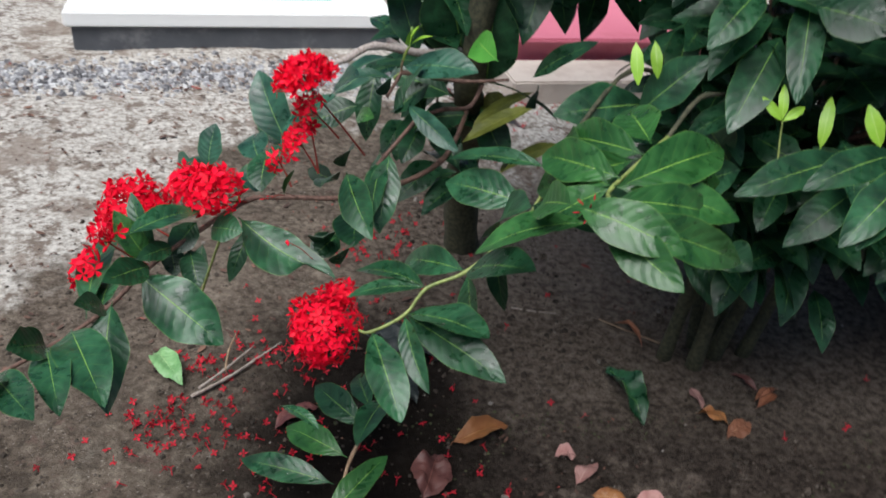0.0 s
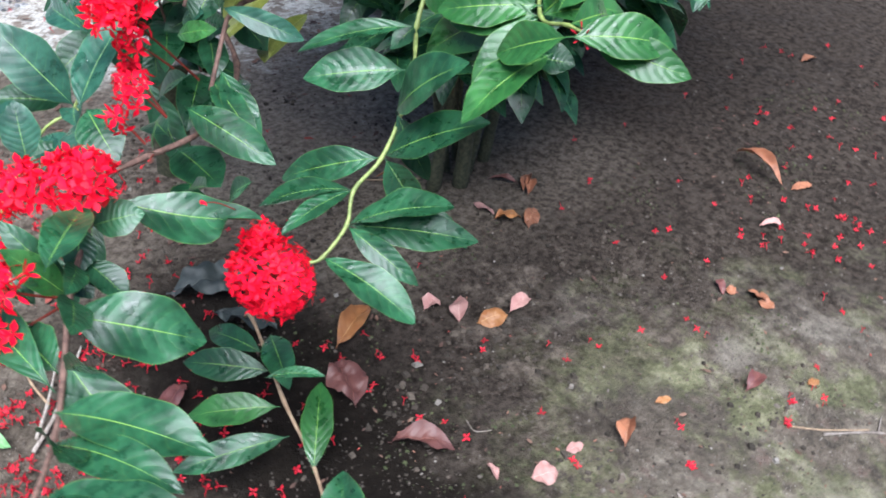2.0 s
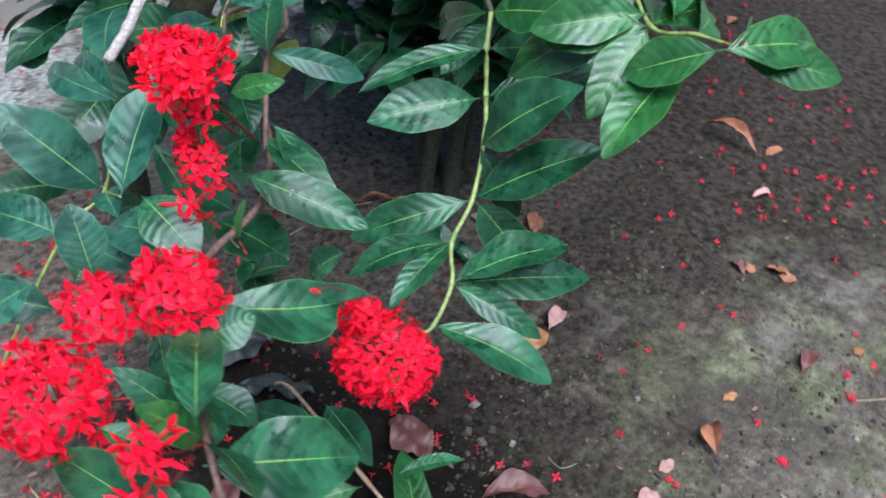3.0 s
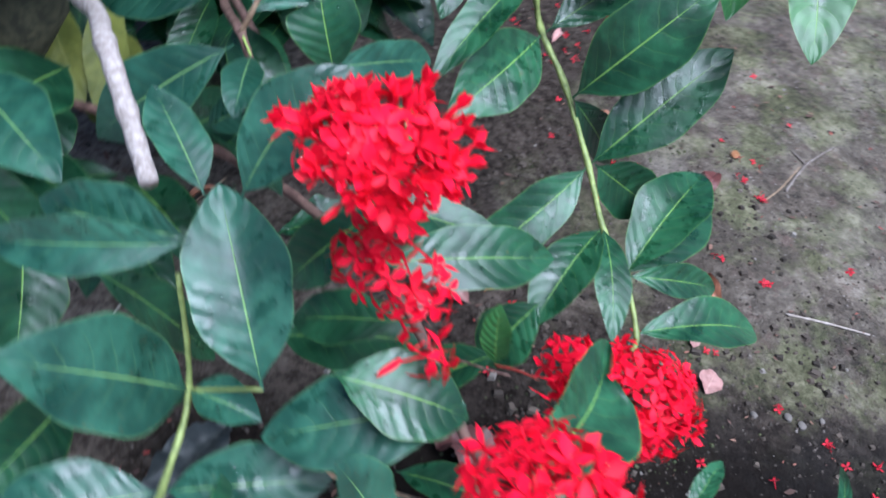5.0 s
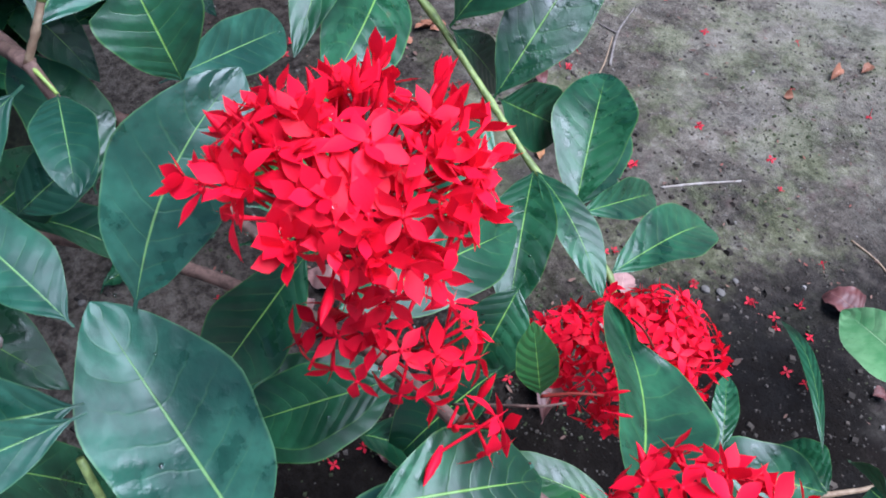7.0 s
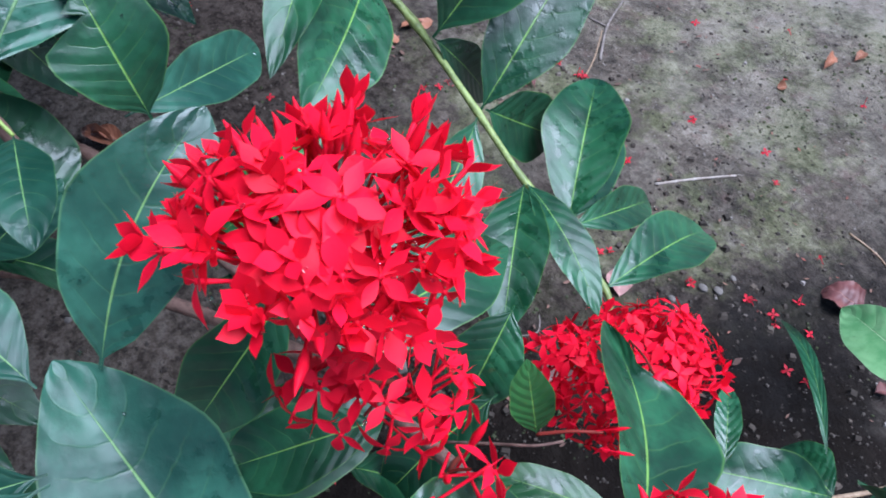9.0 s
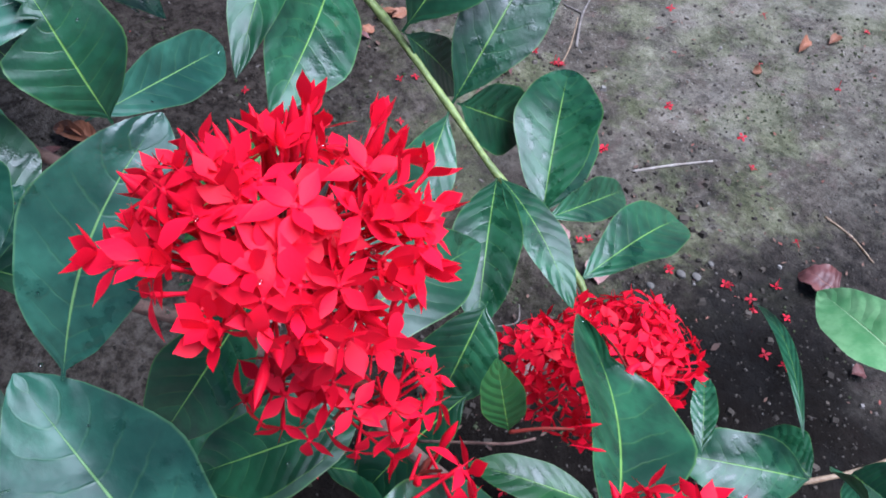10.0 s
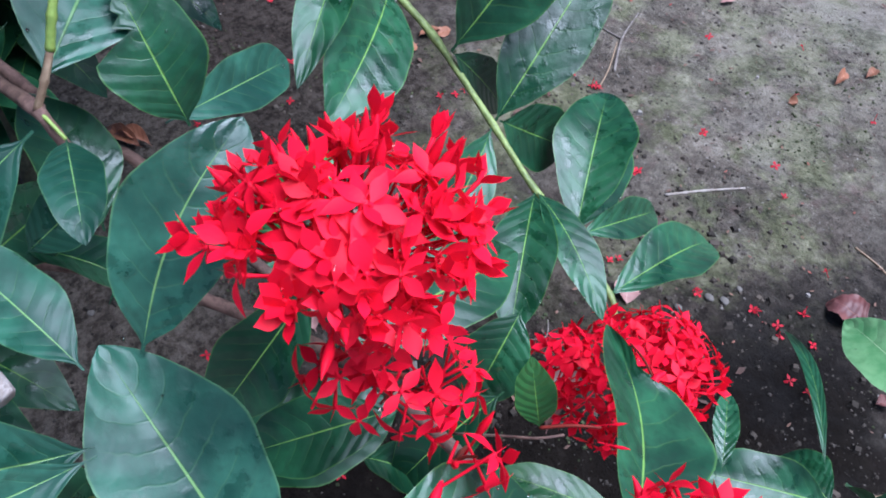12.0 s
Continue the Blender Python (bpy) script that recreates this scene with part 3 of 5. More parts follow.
def pebble(at, size):
    bm = bmesh.new()
    bmesh.ops.create_icosphere(bm, subdivisions=2, radius=size * 0.5)
    for v in bm.verts:
        n = noise.noise(v.co * 160 + Vector(at) * 40)
        v.co = Vector((v.co.x * 1.15, v.co.y * 0.9, v.co.z * 0.65)) * (1 + 0.35 * n)
    me = bpy.data.meshes.new("pebble")
    bm.to_mesh(me)
    bm.free()
    me.materials.append(PEBBLE)
    ob = new("pebble", me)
    ob.location = (at[0], at[1], ground_height(at[0], at[1]) + size * 0.2)
    return tagged(ob, "small pale grey pebble half sunk in soil", "stone", "pebbles")

# ---- setting ----
def ground_height(x, y):
    p = Vector((x, y, 0))
    near = 1.0 / (1.0 + (max(abs(x - 0.4) - 2.2, 0) + max(abs(y - 1.4) - 2.4, 0)))
    return near * (0.010 * noise.noise(p * 2.1) + 0.006 * noise.noise(p * 7.0) + 0.0028 * noise.noise(p * 26.0)) - 0.004


def steps_out(lo, hi, step, far):
    line = list(np.arange(lo, hi + step * 0.5, step))
    d, a, b = step, line[0], line[-1]
    before, after = [], []
    while b < far:
        d *= 1.45
        a, b = a - d, b + d
        before.append(a)
        after.append(b)
    return [float(v) for v in before[::-1] + line + after]


def make_ground():
    xs, ys = steps_out(-1.3, 2.1, 0.016, 400.0), steps_out(-0.5, 3.3, 0.016, 400.0)
    verts = [(x, y, ground_height(x, y)) for y in ys for x in xs]
    n = len(xs)
    faces = [(j * n + i, j * n + i + 1, (j + 1) * n + i + 1, (j + 1) * n + i) for j in range(len(ys) - 1) for i in range(n - 1)]
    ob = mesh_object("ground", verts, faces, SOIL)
    return tagged(ob, "damp dark mossy soil turning to pale dry sand", "ground", kind="structure")


ground = make_ground()


def stones(name, count, spot, small, large, mat, seed, label, category, flat=0.6, sink=0.3):
    rng = random.Random(seed)
    verts, faces = [], []
    base = [(-1, -1, -0.8), (1, -1, -0.9), (1, 1, -0.7), (-1, 1, -0.8), (-0.6, -0.7, 0.9), (0.7, -0.5, 0.8), (0.6, 0.7, 1.0), (-0.7, 0.5, 0.7)]
    quads = [(0, 3, 2, 1), (4, 5, 6, 7), (0, 1, 5, 4), (1, 2, 6, 5), (2, 3, 7, 6), (3, 0, 4, 7)]
    while len(verts) < count * 8:
        p = spot(rng)
        if p is None:
            continue
        r = small + (large - small) * rng.random() ** 3
        a = rng.uniform(0, 6.28)
        z = ground_height(*p) + r * flat * (1 - sink) * 0.5
        o = len(verts)
        sx = rng.uniform(0.7, 1.4)
        for bx, by, bz in base:
            x, y = bx * r * 0.5 * sx * rng.uniform(0.6, 1.1), by * r * 0.5 * rng.uniform(0.6, 1.1)
            verts.append((p[0] + x * math.cos(a) - y * math.sin(a), p[1] + x * math.sin(a) + y * math.cos(a), z + bz * r * 0.5 * flat * rng.uniform(0.7, 1.1)))
        faces += [tuple(o + k for k in q) for q in quads]
    ob = mesh_object(name, verts, faces, mat, smooth_faces=False)
    return tagged(ob, label, category, kind="stuff")


def near_spot(rng):
    x, y = rng.uniform(-0.9, 1.9), rng.uniform(-0.2, 2.2)
    return (x, y) if noise.noise(Vector((x * 3, y * 3, 4))) + rng.uniform(-0.6, 0.6) > -0.1 else None


def moss_spot(rng):
    x, y = rng.uniform(-0.3, 1.7), rng.uniform(-0.3, 1.1)
    return (x, y) if noise.noise(Vector((x * 4, y * 4, 9))) > 0.12 + rng.uniform(-0.1, 0.2) else None


def open_spot(rng):
    x, y = rng.uniform(-0.15, 0.95), rng.uniform(-0.05, 0.85)
    return (x, y) if noise.noise(Vector((x * 9, y * 9, 2))) + rng.uniform(-0.5, 0.5) > 0.0 else None


def clod_spot(rng):
    x, y = rng.uniform(-0.75, 0.75), rng.uniform(0.35, 1.9)
    return (x, y) if noise.noise(Vector((x * 5, y * 5, 7))) + rng.uniform(-0.4, 0.4) > 0.1 else None


def gravel_spot(rng):
    x = rng.uniform(-1.9, 0.2)
    y = 2.78 + 0.2 * x + rng.gauss(0, 0.085)
    return (x, y)


stones("soil_crumbs", 8000, near_spot, 0.0015, 0.0065, GRIT, 3, "small crumbs of soil and pale grit on the ground", "grit")
stones("soil_grains", 6000, open_spot, 0.001, 0.0042, GRIT, 13, "fine loose grains of dark and pale soil", "grit")
stones("soil_clods", 2200, clod_spot, 0.004, 0.014, CLOD, 17, "small brown clods of damp soil", "soil", 0.6, 0.4)
stones("moss_tufts", 2600, moss_spot, 0.002, 0.006, MOSS, 5, "thin green moss on damp soil", "moss", 0.7, 0.5)
stones("gravel", 4200, gravel_spot, 0.005, 0.024, GRAVEL, 7, "grey and white gravel strip along the plinth", "gravel", 0.7, 0.4)


def litter(count, seed, spot, label, size=1.0):
    """Flakes of dead leaves and bark trodden into the ground."""
    rng = random.Random(seed)
    verts, faces = [], []
    for i in range(count):
        x, y = spot(rng)
        if noise.noise(Vector((x * 2.2, y * 2.2, 3))) + rng.uniform(-0.5, 0.5) < 0.0:
            continue
        a, r = rng.uniform(0, 6.28), size * rng.uniform(0.002, 0.009) * (1.9 if rng.random() < 0.12 else 1)
        z = ground_height(x, y) + 0.003
        o = len(verts)
        for k, (u, v) in enumerate(((-1, 0), (-0.3, -0.45), (0.5, -0.3), (1, 0), (0.4, 0.4), (-0.4, 0.38))):
            u, v = u * r, v * r * rng.uniform(0.6, 1.1)
            verts.append((x + u * math.cos(a) - v * math.sin(a), y + u * math.sin(a) + v * math.cos(a), z + rng.uniform(0, 0.3) * r))
        faces += [(o, o + 1, o + 5), (o + 1, o + 2, o + 4, o + 5), (o + 2, o + 3, o + 4)]
    return tagged(mesh_object("leaf_litter", verts, faces, LITTER), label, "leaf litter", kind="stuff")


def sand_spot(rng):
    x = rng.uniform(-1.9, 0.9)
    return x, rng.uniform(1.25, 3.2) + 0.3 * x


litter(7000, 15, sand_spot, "dark flakes of dead leaf on pale sand")
litter(2600, 16, lambda r: (r.uniform(-0.3, 1.7), r.uniform(-0.4, 1.1)), "brown flakes of leaf and bark on damp soil", 0.5)


def box(name, lo, hi, mat, parent, label="", bevel=0.006, m=None):
    bm = bmesh.new()
    bmesh.ops.create_cube(bm, size=1.0)
    for v in bm.verts:
        v.co = Vector([(lo[k] + hi[k]) / 2 + v.co[k] * (hi[k] - lo[k]) for k in range(3)])
    bmesh.ops.bevel(bm, geom=bm.edges[:], offset=bevel, segments=2, affect="EDGES")
    if m is not None:
        bm.transform(m)
    me = bpy.data.meshes.new(name)
    bm.to_mesh(me)
    bm.free()
    me.materials.append(mat)
    ob = new(name, me)
    ob.parent = parent
    if label:
        ob["label"] = label
    return ob


# a white-rimmed turquoise platform on a dark plinth
platform = thing("raised_platform", (-1.19, 2.80, 0), "low white-rimmed turquoise platform on a dark stone plinth", "platform")
platform.rotation_euler = (0, 0, radians(12.5))
box("plinth", (0.02, 0.02, -0.05), (1.13, 2.38, 0.079), DARK_PLINTH, platform, "dark weathered stone plinth")
box("rim", (0.0, 0.0, 0.080), (1.15, 0.17, 0.135), WHITE_PAINT, platform, "white painted rim")
box("rim", (0.0, 2.10, 0.080), (1.15, 2.40, 0.135), WHITE_PAINT, platform, "white painted rim")
box("rim", (0.0, 0.172, 0.080), (0.20, 2.098, 0.135), WHITE_PAINT, platform, "white painted rim")
box("rim", (0.95, 0.172, 0.080), (1.15, 2.098, 0.135), WHITE_PAINT, platform, "white painted rim")
box("top_panel", (0.202, 0.172, 0.081), (0.948, 2.098, 0.122), TURQUOISE, platform, "pale turquoise tiled top", 0.003)

slab = thing("pink_slab", (0.36, 2.83, 0), "pink painted concrete slab with a pale edge", "slab")
slab.rotation_euler = (0, 0, radians(12))
box("slab_body", (0.0, 0.02, -0.05), (0.95, 0.9, 0.13), PINK_PAINT, slab)
box("slab_edge", (-0.02, -0.02, 0.131), (0.97, 0.05, 0.15), PINK_PAINT, slab)
box("slab_step", (-0.06, -0.24, -0.05), (0.45, -0.022, 0.075), CREAM_PAINT, slab, "cream painted front step")
box("slab_step", (0.453, -0.24, -0.05), (0.97, -0.022, 0.075), CREAM_PAINT, slab, "cream painted front step")

fence = thing("board_fence", (0.30, 4.05, 0), "grey upright board fence behind the pink slab", "fence")
fence.rotation_euler = (0, 0, radians(12))
for i in range(14):
    box("board", (-0.5 + i * 0.16, 0.0, -0.03), (-0.352 + i * 0.16, 0.02, 0.9), GREY_BOARD, fence, bevel=0.003)
box("rail", (-0.55, 0.022, 0.55), (1.8, 0.05, 0.62), GREY_BOARD, fence, bevel=0.003)

post = thing("marker_post", (0.03, 2.66, 0), "short white painted concrete post by the platform", "post")
post.rotation_euler = (0, 0, radians(12))
box("post_body", (-0.035, -0.04, -0.05), (0.035, 0.04, 0.27), WHITE_PAINT, post)

# ---- the flowering shrub ----
shrub = thing("ixora_shrub", (0.15, 1.66, 0), "flowering shrub with glossy green leaves and domed red flower heads", "shrub")
# trunk and twigs
tube(shrub, "trunk", [(0.15, 1.66, -0.02), (0.13, 1.6, 0.2), (0.12, 1.45, 0.42), (0.1, 1.3, 0.56), (0.13, 1.27, 0.85)], 0.042, 0.018, BARK_MOSSY, knots=0.2)
tube(shrub, "branch", [(0.11, 1.36, 0.48), (0.06, 1.16, 0.46), (-0.055, 1.03, 0.46), (-0.163, 0.98, 0.476), (-0.205, 0.962, 0.478), (-0.255, 0.9, 0.465), (-0.3, 0.835, 0.45), (-0.335, 0.77, 0.43), (-0.37, 0.7, 0.43), (-0.42, 0.63, 0.43)], 0.0042, 0.0022, BARK, knots=0.2)
tube(shrub, "branch", [(0.11, 1.16, 0.59), (0.093, 1.138, 0.561), (0.054, 1.118, 0.562), (0.024, 1.098, 0.558), (0.011, 1.086, 0.552), (-0.04, 1.04, 0.5)], 0.0034, 0.0028, BARK, knots=0.12)
tube(shrub, "twig", [(-0.011, 1.115, 0.615), (-0.02, 1.109, 0.598), (-0.03, 1.105, 0.58)], 0.0028, 0.0022, BARK, knots=0.2)
tube(shrub, "leaf_stalk", [(-0.011, 1.115, 0.615), (-0.018, 1.111, 0.611), (-0.022, 1.108, 0.606)], 0.0009, 0.0008, STEM_LIME)
tube(shrub, "twig", [(-0.011, 1.115, 0.615), (0.075, 1.146, 0.596), (0.143, 1.122, 0.612)], 0.0035, 0.002, BARK, knots=0.25)
tube(shrub, "branch", [(-0.132, 1.139, 0.6), (-0.092, 1.159, 0.613), (-0.053, 1.179, 0.629), (0.02, 1.218, 0.61), (0.09, 1.3, 0.59), (0.12, 1.42, 0.52)], 0.0050, 0.0066, BARK_GREY, knots=0.14, label='pale grey barked branch with a broken end')
# whorl in front of the pale branch, on a green stem
tube(shrub, "stem", [(-0.4, 1.3, 0), (-0.3, 1.2, 0.28), (-0.221, 1.138, 0.447), (-0.173, 1.129, 0.478), (-0.146, 1.13, 0.548)], 0.0025, 0.0016, STEM_GREEN, knots=0.25)
tube(shrub, "stem", [(-0.183, 1.083, 0.498), (-0.173, 1.129, 0.478)], 0.0011, 0.0014, STEM_GREEN)
leaf(shrub, (-0.023, 1.282, 0.577), (-0.097, 1.205, 0.564), 0.05, face=(-0.623, -0.403, 0.671), mat=LEAF_DULL)
leaf(shrub, (-0.1, 1.292, 0.475), (-0.126, 1.225, 0.479), 0.045, face=(-0.496, -0.396, 0.773), mat=LEAF_DULL)
leaf(shrub, (-0.183, 1.083, 0.498), (-0.102, 1.114, 0.575), 0.065, face=(-0.635, -0.195, 0.747), mat=LEAF_DULL)
leaf(shrub, (-0.14, 1.121, 0.57), (-0.129, 1.201, 0.581), 0.039, face=(-0.822, 0.035, 0.569), mat=LEAF_DULL)
leaf(shrub, (-0.143, 1.121, 0.569), (-0.145, 1.229, 0.565), 0.036, face=(-0.791, 0.008, 0.612), mat=LEAF_DULL)
leaf(shrub, (-0.108, 1.121, 0.571), (-0.052, 1.159, 0.602), 0.034, face=(-0.193, -0.434, 0.88), mat=LEAF_DULL, bend=0.04)
leaf(shrub, (-0.111, 1.1, 0.574), (-0.066, 1.042, 0.632), 0.048, face=(-0.8, -0.022, 0.599), mat=LEAF_DULL, fold=0.08, blunt=0.3, sway=-0.15)
leaf(shrub, (-0.016, 1.119, 0.609), (-0.029, 1.212, 0.542), 0.043, face=(-0.632, -0.156, 0.759), mat=LEAF_DULL)
leaf(shrub, (-0.022, 1.108, 0.606), (-0.08, 1.107, 0.604), 0.022, face=(-0.031, -0.19, 0.981), mat=LEAF_DULL, blunt=0.5)
leaf(shrub, (-0.011, 1.11, 0.625), (0.093, 1.057, 0.643), 0.058, face=(-0.807, 0.018, 0.59), mat=LEAF_DULL)
leaf(shrub, (0.075, 1.146, 0.596), (0.089, 1.241, 0.571), 0.044, face=(-0.713, -0.18, 0.678), mat=LEAF_DULL)
leaf(shrub, (0.125, 1.119, 0.639), (0.099, 1.204, 0.643), 0.05, face=(-0.844, -0.131, 0.519), mat=LEAF_BRIGHT, label="bright fresh green leaf")
# olive leaves of another plant behind, joined to this shrub here
leaf(shrub, (0.225, 1.357, 0.509), (0.112, 1.288, 0.457), 0.04, face=(-0.666, -0.355, 0.656), mat=LEAF_OLIVE, label="olive leaf of another plant behind the shrub")
leaf(shrub, (0.223, 1.292, 0.509), (0.097, 1.268, 0.443), 0.035, face=(-0.671, -0.315, 0.671), mat=LEAF_OLIVE, label="olive leaf of another plant behind the shrub")
leaf(shrub, (0.282, 1.319, 0.429), (0.176, 1.276, 0.391), 0.04, face=(-0.664, -0.297, 0.686), mat=LEAF_OLIVE, label="olive leaf of another plant behind the shrub")
leaf(shrub, (0.234, 1.342, 0.375), (0.17, 1.28, 0.384), 0.04, face=(-0.632, -0.308, 0.711), mat=LEAF_OLIVE, label="olive leaf of another plant behind the shrub")
leaf(shrub, (0.189, 1.373, 0.473), (0.126, 1.374, 0.468), 0.05, face=(-0.638, -0.401, 0.657), mat=LEAF_OLIVE, label="olive leaf of another plant behind the shrub")
leaf(shrub, (0.19, 1.127, 0.6), (0.199, 1.185, 0.546), 0.036, face=(-0.767, -0.093, 0.635), mat=LEAF_DULL)
leaf(shrub, (0.075, 1.146, 0.596), (0.238, 1.189, 0.525), 0.036, face=(-0.737, -0.113, 0.667), mat=LEAF_DULL)
tube(shrub, "shoot", [(-0.011, 1.115, 0.615), (-0.011, 1.108, 0.627), (-0.009, 1.102, 0.638)], 0.0017, 0.0015, STEM_TAN, knots=0.2)
tube(shrub, "shoot", [(-0.009, 1.102, 0.638), (-0.006, 1.097, 0.65), (-0.001, 1.091, 0.662)], 0.0019, 0.0016, STEM_LIME, knots=0.2)
leaf(shrub, (-0.001, 1.091, 0.662), (0.015, 1.101, 0.689), 0.014, face=(-0.832, -0.01, 0.555), mat=LEAF_LIME, fold=0.35, label="bright lime young leaf")
leaf(shrub, (-0.001, 1.091, 0.662), (0.002, 1.071, 0.693), 0.021, face=(-0.83, 0.026, 0.557), mat=LEAF_LIME, fold=0.35, label="bright lime young leaf")
leaf(shrub, (-0.001, 1.091, 0.662), (0.029, 1.087, 0.678), 0.01, face=(-0.83, 0.006, 0.558), mat=LEAF_LIME, fold=0.35, label="bright lime young leaf")
leaf(shrub, (-0.006, 1.061, 0.585), (0.023, 1.074, 0.645), 0.044, face=(-0.895, -0.049, 0.443), torn=True, label="green leaf with a ragged torn edge", blunt=0.2)
leaf(shrub, (0, 1.071, 0.585), (0.071, 1.002, 0.551), 0.032, face=(-0.427, -0.713, 0.556), mat=LEAF_DULL, blunt=0.5)
leaf(shrub, (-0.017, 1.145, 0.546), (-0.007, 1.102, 0.568), 0.03, face=(-0.668, -0.195, 0.718), mat=LEAF_DULL)
# leaves round the yellow-green node
leaf(shrub, (-0.173, 1.129, 0.478), (-0.227, 1.19, 0.575), 0.058, face=(-0.456, -0.307, 0.835), mat=LEAF_DULL)
leaf(shrub, (-0.173, 1.129, 0.478), (-0.19, 1.084, 0.477), 0.03, face=(-0.274, -0.115, 0.955), mat=LEAF_DULL, fold=0.5)
leaf(shrub, (-0.221, 1.138, 0.447), (-0.248, 1.229, 0.45), 0.052, face=(-0.326, -0.296, 0.898), mat=LEAF_DULL)
leaf(shrub, (-0.221, 1.138, 0.447), (-0.208, 1.043, 0.447), 0.046, face=(-0.367, -0.151, 0.918), mat=LEAF_DULL)
leaf(shrub, (-0.183, 0.97, 0.494), (-0.2, 1.083, 0.475), 0.056, face=(-0.457, -0.051, 0.888), mat=LEAF_DULL)
leaf(shrub, (-0.278, 1.068, 0.431), (-0.326, 1.122, 0.452), 0.046, face=(-0.221, -0.633, 0.742), mat=LEAF_DULL)
leaf(shrub, (-0.266, 1.007, 0.496), (-0.257, 1.032, 0.555), 0.042, face=(-0.298, -0.63, 0.717), mat=LEAF_DULL)
leaf(shrub, (-0.298, 1.045, 0.49), (-0.332, 1.085, 0.452), 0.034, face=(-0.219, -0.636, 0.74), mat=LEAF_DULL)
# leaves under the main head
leaf(shrub, (-0.061, 0.913, 0.445), (-0.079, 0.951, 0.392), 0.041, face=(-0.653, 0.487, 0.58), blunt=0.3)
leaf(shrub, (0.024, 1.18, 0.506), (0.036, 1.122, 0.534), 0.040, face=(-0.827, 0.096, 0.553))
leaf(shrub, (-0.067, 1.105, 0.394), (-0.065, 0.992, 0.395), 0.072, face=(-0.2, 0.3, 0.93))
leaf(shrub, (-0.069, 1.028, 0.533), (-0.086, 1.09, 0.474), 0.039, face=(-0.735, 0.351, 0.58), blunt=0.3)
leaf(shrub, (-0.114, 1.006, 0.478), (-0.097, 1.083, 0.454), 0.037, face=(-0.437, 0.354, 0.827), blunt=0.3)
leaf(shrub, (-0.08, 1.03, 0.495), (-0.035, 0.905, 0.462), 0.049, face=(-0.3, -0.72, 0.62), wave=0.8)
leaf(shrub, (-0.03, 1.06, 0.505), (-0.04, 0.935, 0.475), 0.036, face=(-0.257, -0.276, 0.926))
leaf(shrub, (-0.067, 1.052, 0.571), (-0.042, 1, 0.592), 0.024, face=(-0.504, -0.594, 0.627), mat=LEAF_FRESH)
leaf(shrub, (-0.02, 1.11, 0.55), (0.03, 1.126, 0.596), 0.04, face=(-0.509, -0.622, 0.594))
leaf(shrub, (-0.155, 0.953, 0.494), (-0.141, 0.954, 0.533), 0.019, face=(-0.368, 0.273, 0.889), mat=LEAF_FRESH, label="small fresh upright leaf")
tube(shrub, "twig", [(-0.132, 0.985, 0.470), (-0.148, 0.970, 0.486), (-0.16, 0.957, 0.496), (-0.163, 0.945, 0.496)], 0.0007, 0.0006, BARK)
leaf(shrub, (-0.212, 0.933, 0.468), (-0.079, 0.864, 0.427), 0.062, face=(-0.42, -0.2, 0.88), bend=0.05, wave=0.5, twist=0.1, sway=0.16, bitten=True, label="green leaf with one side bitten away")
leaf(shrub, (-0.021, 1.049, 0.52), (-0.029, 0.964, 0.44), 0.045, face=(0.016, -0.699, 0.715))
leaf(shrub, (0.023, 1.16, 0.514), (-0.004, 1.103, 0.477), 0.04, face=(-0.007, -0.73, 0.683))
leaf(shrub, (0.091, 1.337, 0.56), (0.048, 1.3, 0.723), 0.13, face=(-0.05, -0.927, 0.373))
leaf(shrub, (0.131, 1.317, 0.53), (0.128, 1.281, 0.7), 0.09, face=(-0.093, -0.915, 0.392))
leaf(shrub, (0.014, 1.324, 0.568), (-0.031, 1.374, 0.682), 0.065, face=(0.005, -0.926, 0.378))
leaf(shrub, (0.187, 1.196, 0.589), (0.264, 1.126, 0.675), 0.035, face=(-0.134, -0.684, 0.717))
leaf(shrub, (0.073, 1.269, 0.524), (-0.031, 1.291, 0.548), 0.055, face=(-0.01, -0.569, 0.823))
# dark leaves that fill the branch between the flower heads and the trunk
leaf(shrub, (-0.074, 1.255, 0.505), (-0.157, 1.238, 0.469), 0.049, face=(-0.177, -0.665, 0.726))
leaf(shrub, (-0.053, 1.315, 0.547), (-0.065, 1.251, 0.442), 0.045, face=(-0.239, -0.814, 0.529))
leaf(shrub, (0.006, 1.304, 0.46), (-0.014, 1.269, 0.4), 0.037, face=(-0.304, -0.767, 0.565))
leaf(shrub, (-0.041, 1.243, 0.432), (-0.033, 1.168, 0.313), 0.046, face=(-0.207, -0.835, 0.51))
leaf(shrub, (0.107, 1.308, 0.476), (0.022, 1.304, 0.461), 0.053, face=(-0.103, -0.655, 0.749))
leaf(shrub, (0.127, 1.334, 0.482), (0.177, 1.281, 0.403), 0.055, face=(-0.165, -0.866, 0.473))
leaf(shrub, (-0.211, 1.025, 0.406), (-0.242, 0.98, 0.33), 0.029, face=(-0.225, -0.792, 0.567))
leaf(shrub, (-0.273, 0.977, 0.398), (-0.278, 0.941, 0.34), 0.027, face=(-0.097, -0.843, 0.53))
leaf(shrub, (-0.246, 1.089, 0.429), (-0.206, 1.102, 0.454), 0.038, face=(-0.222, -0.668, 0.71))
leaf(shrub, (-0.161, 1.211, 0.444), (-0.24, 1.229, 0.465), 0.042, face=(0.029, -0.696, 0.717))
leaf(shrub, (-0.11, 1.163, 0.41), (-0.152, 1.173, 0.422), 0.034, face=(0.039, -0.691, 0.722))
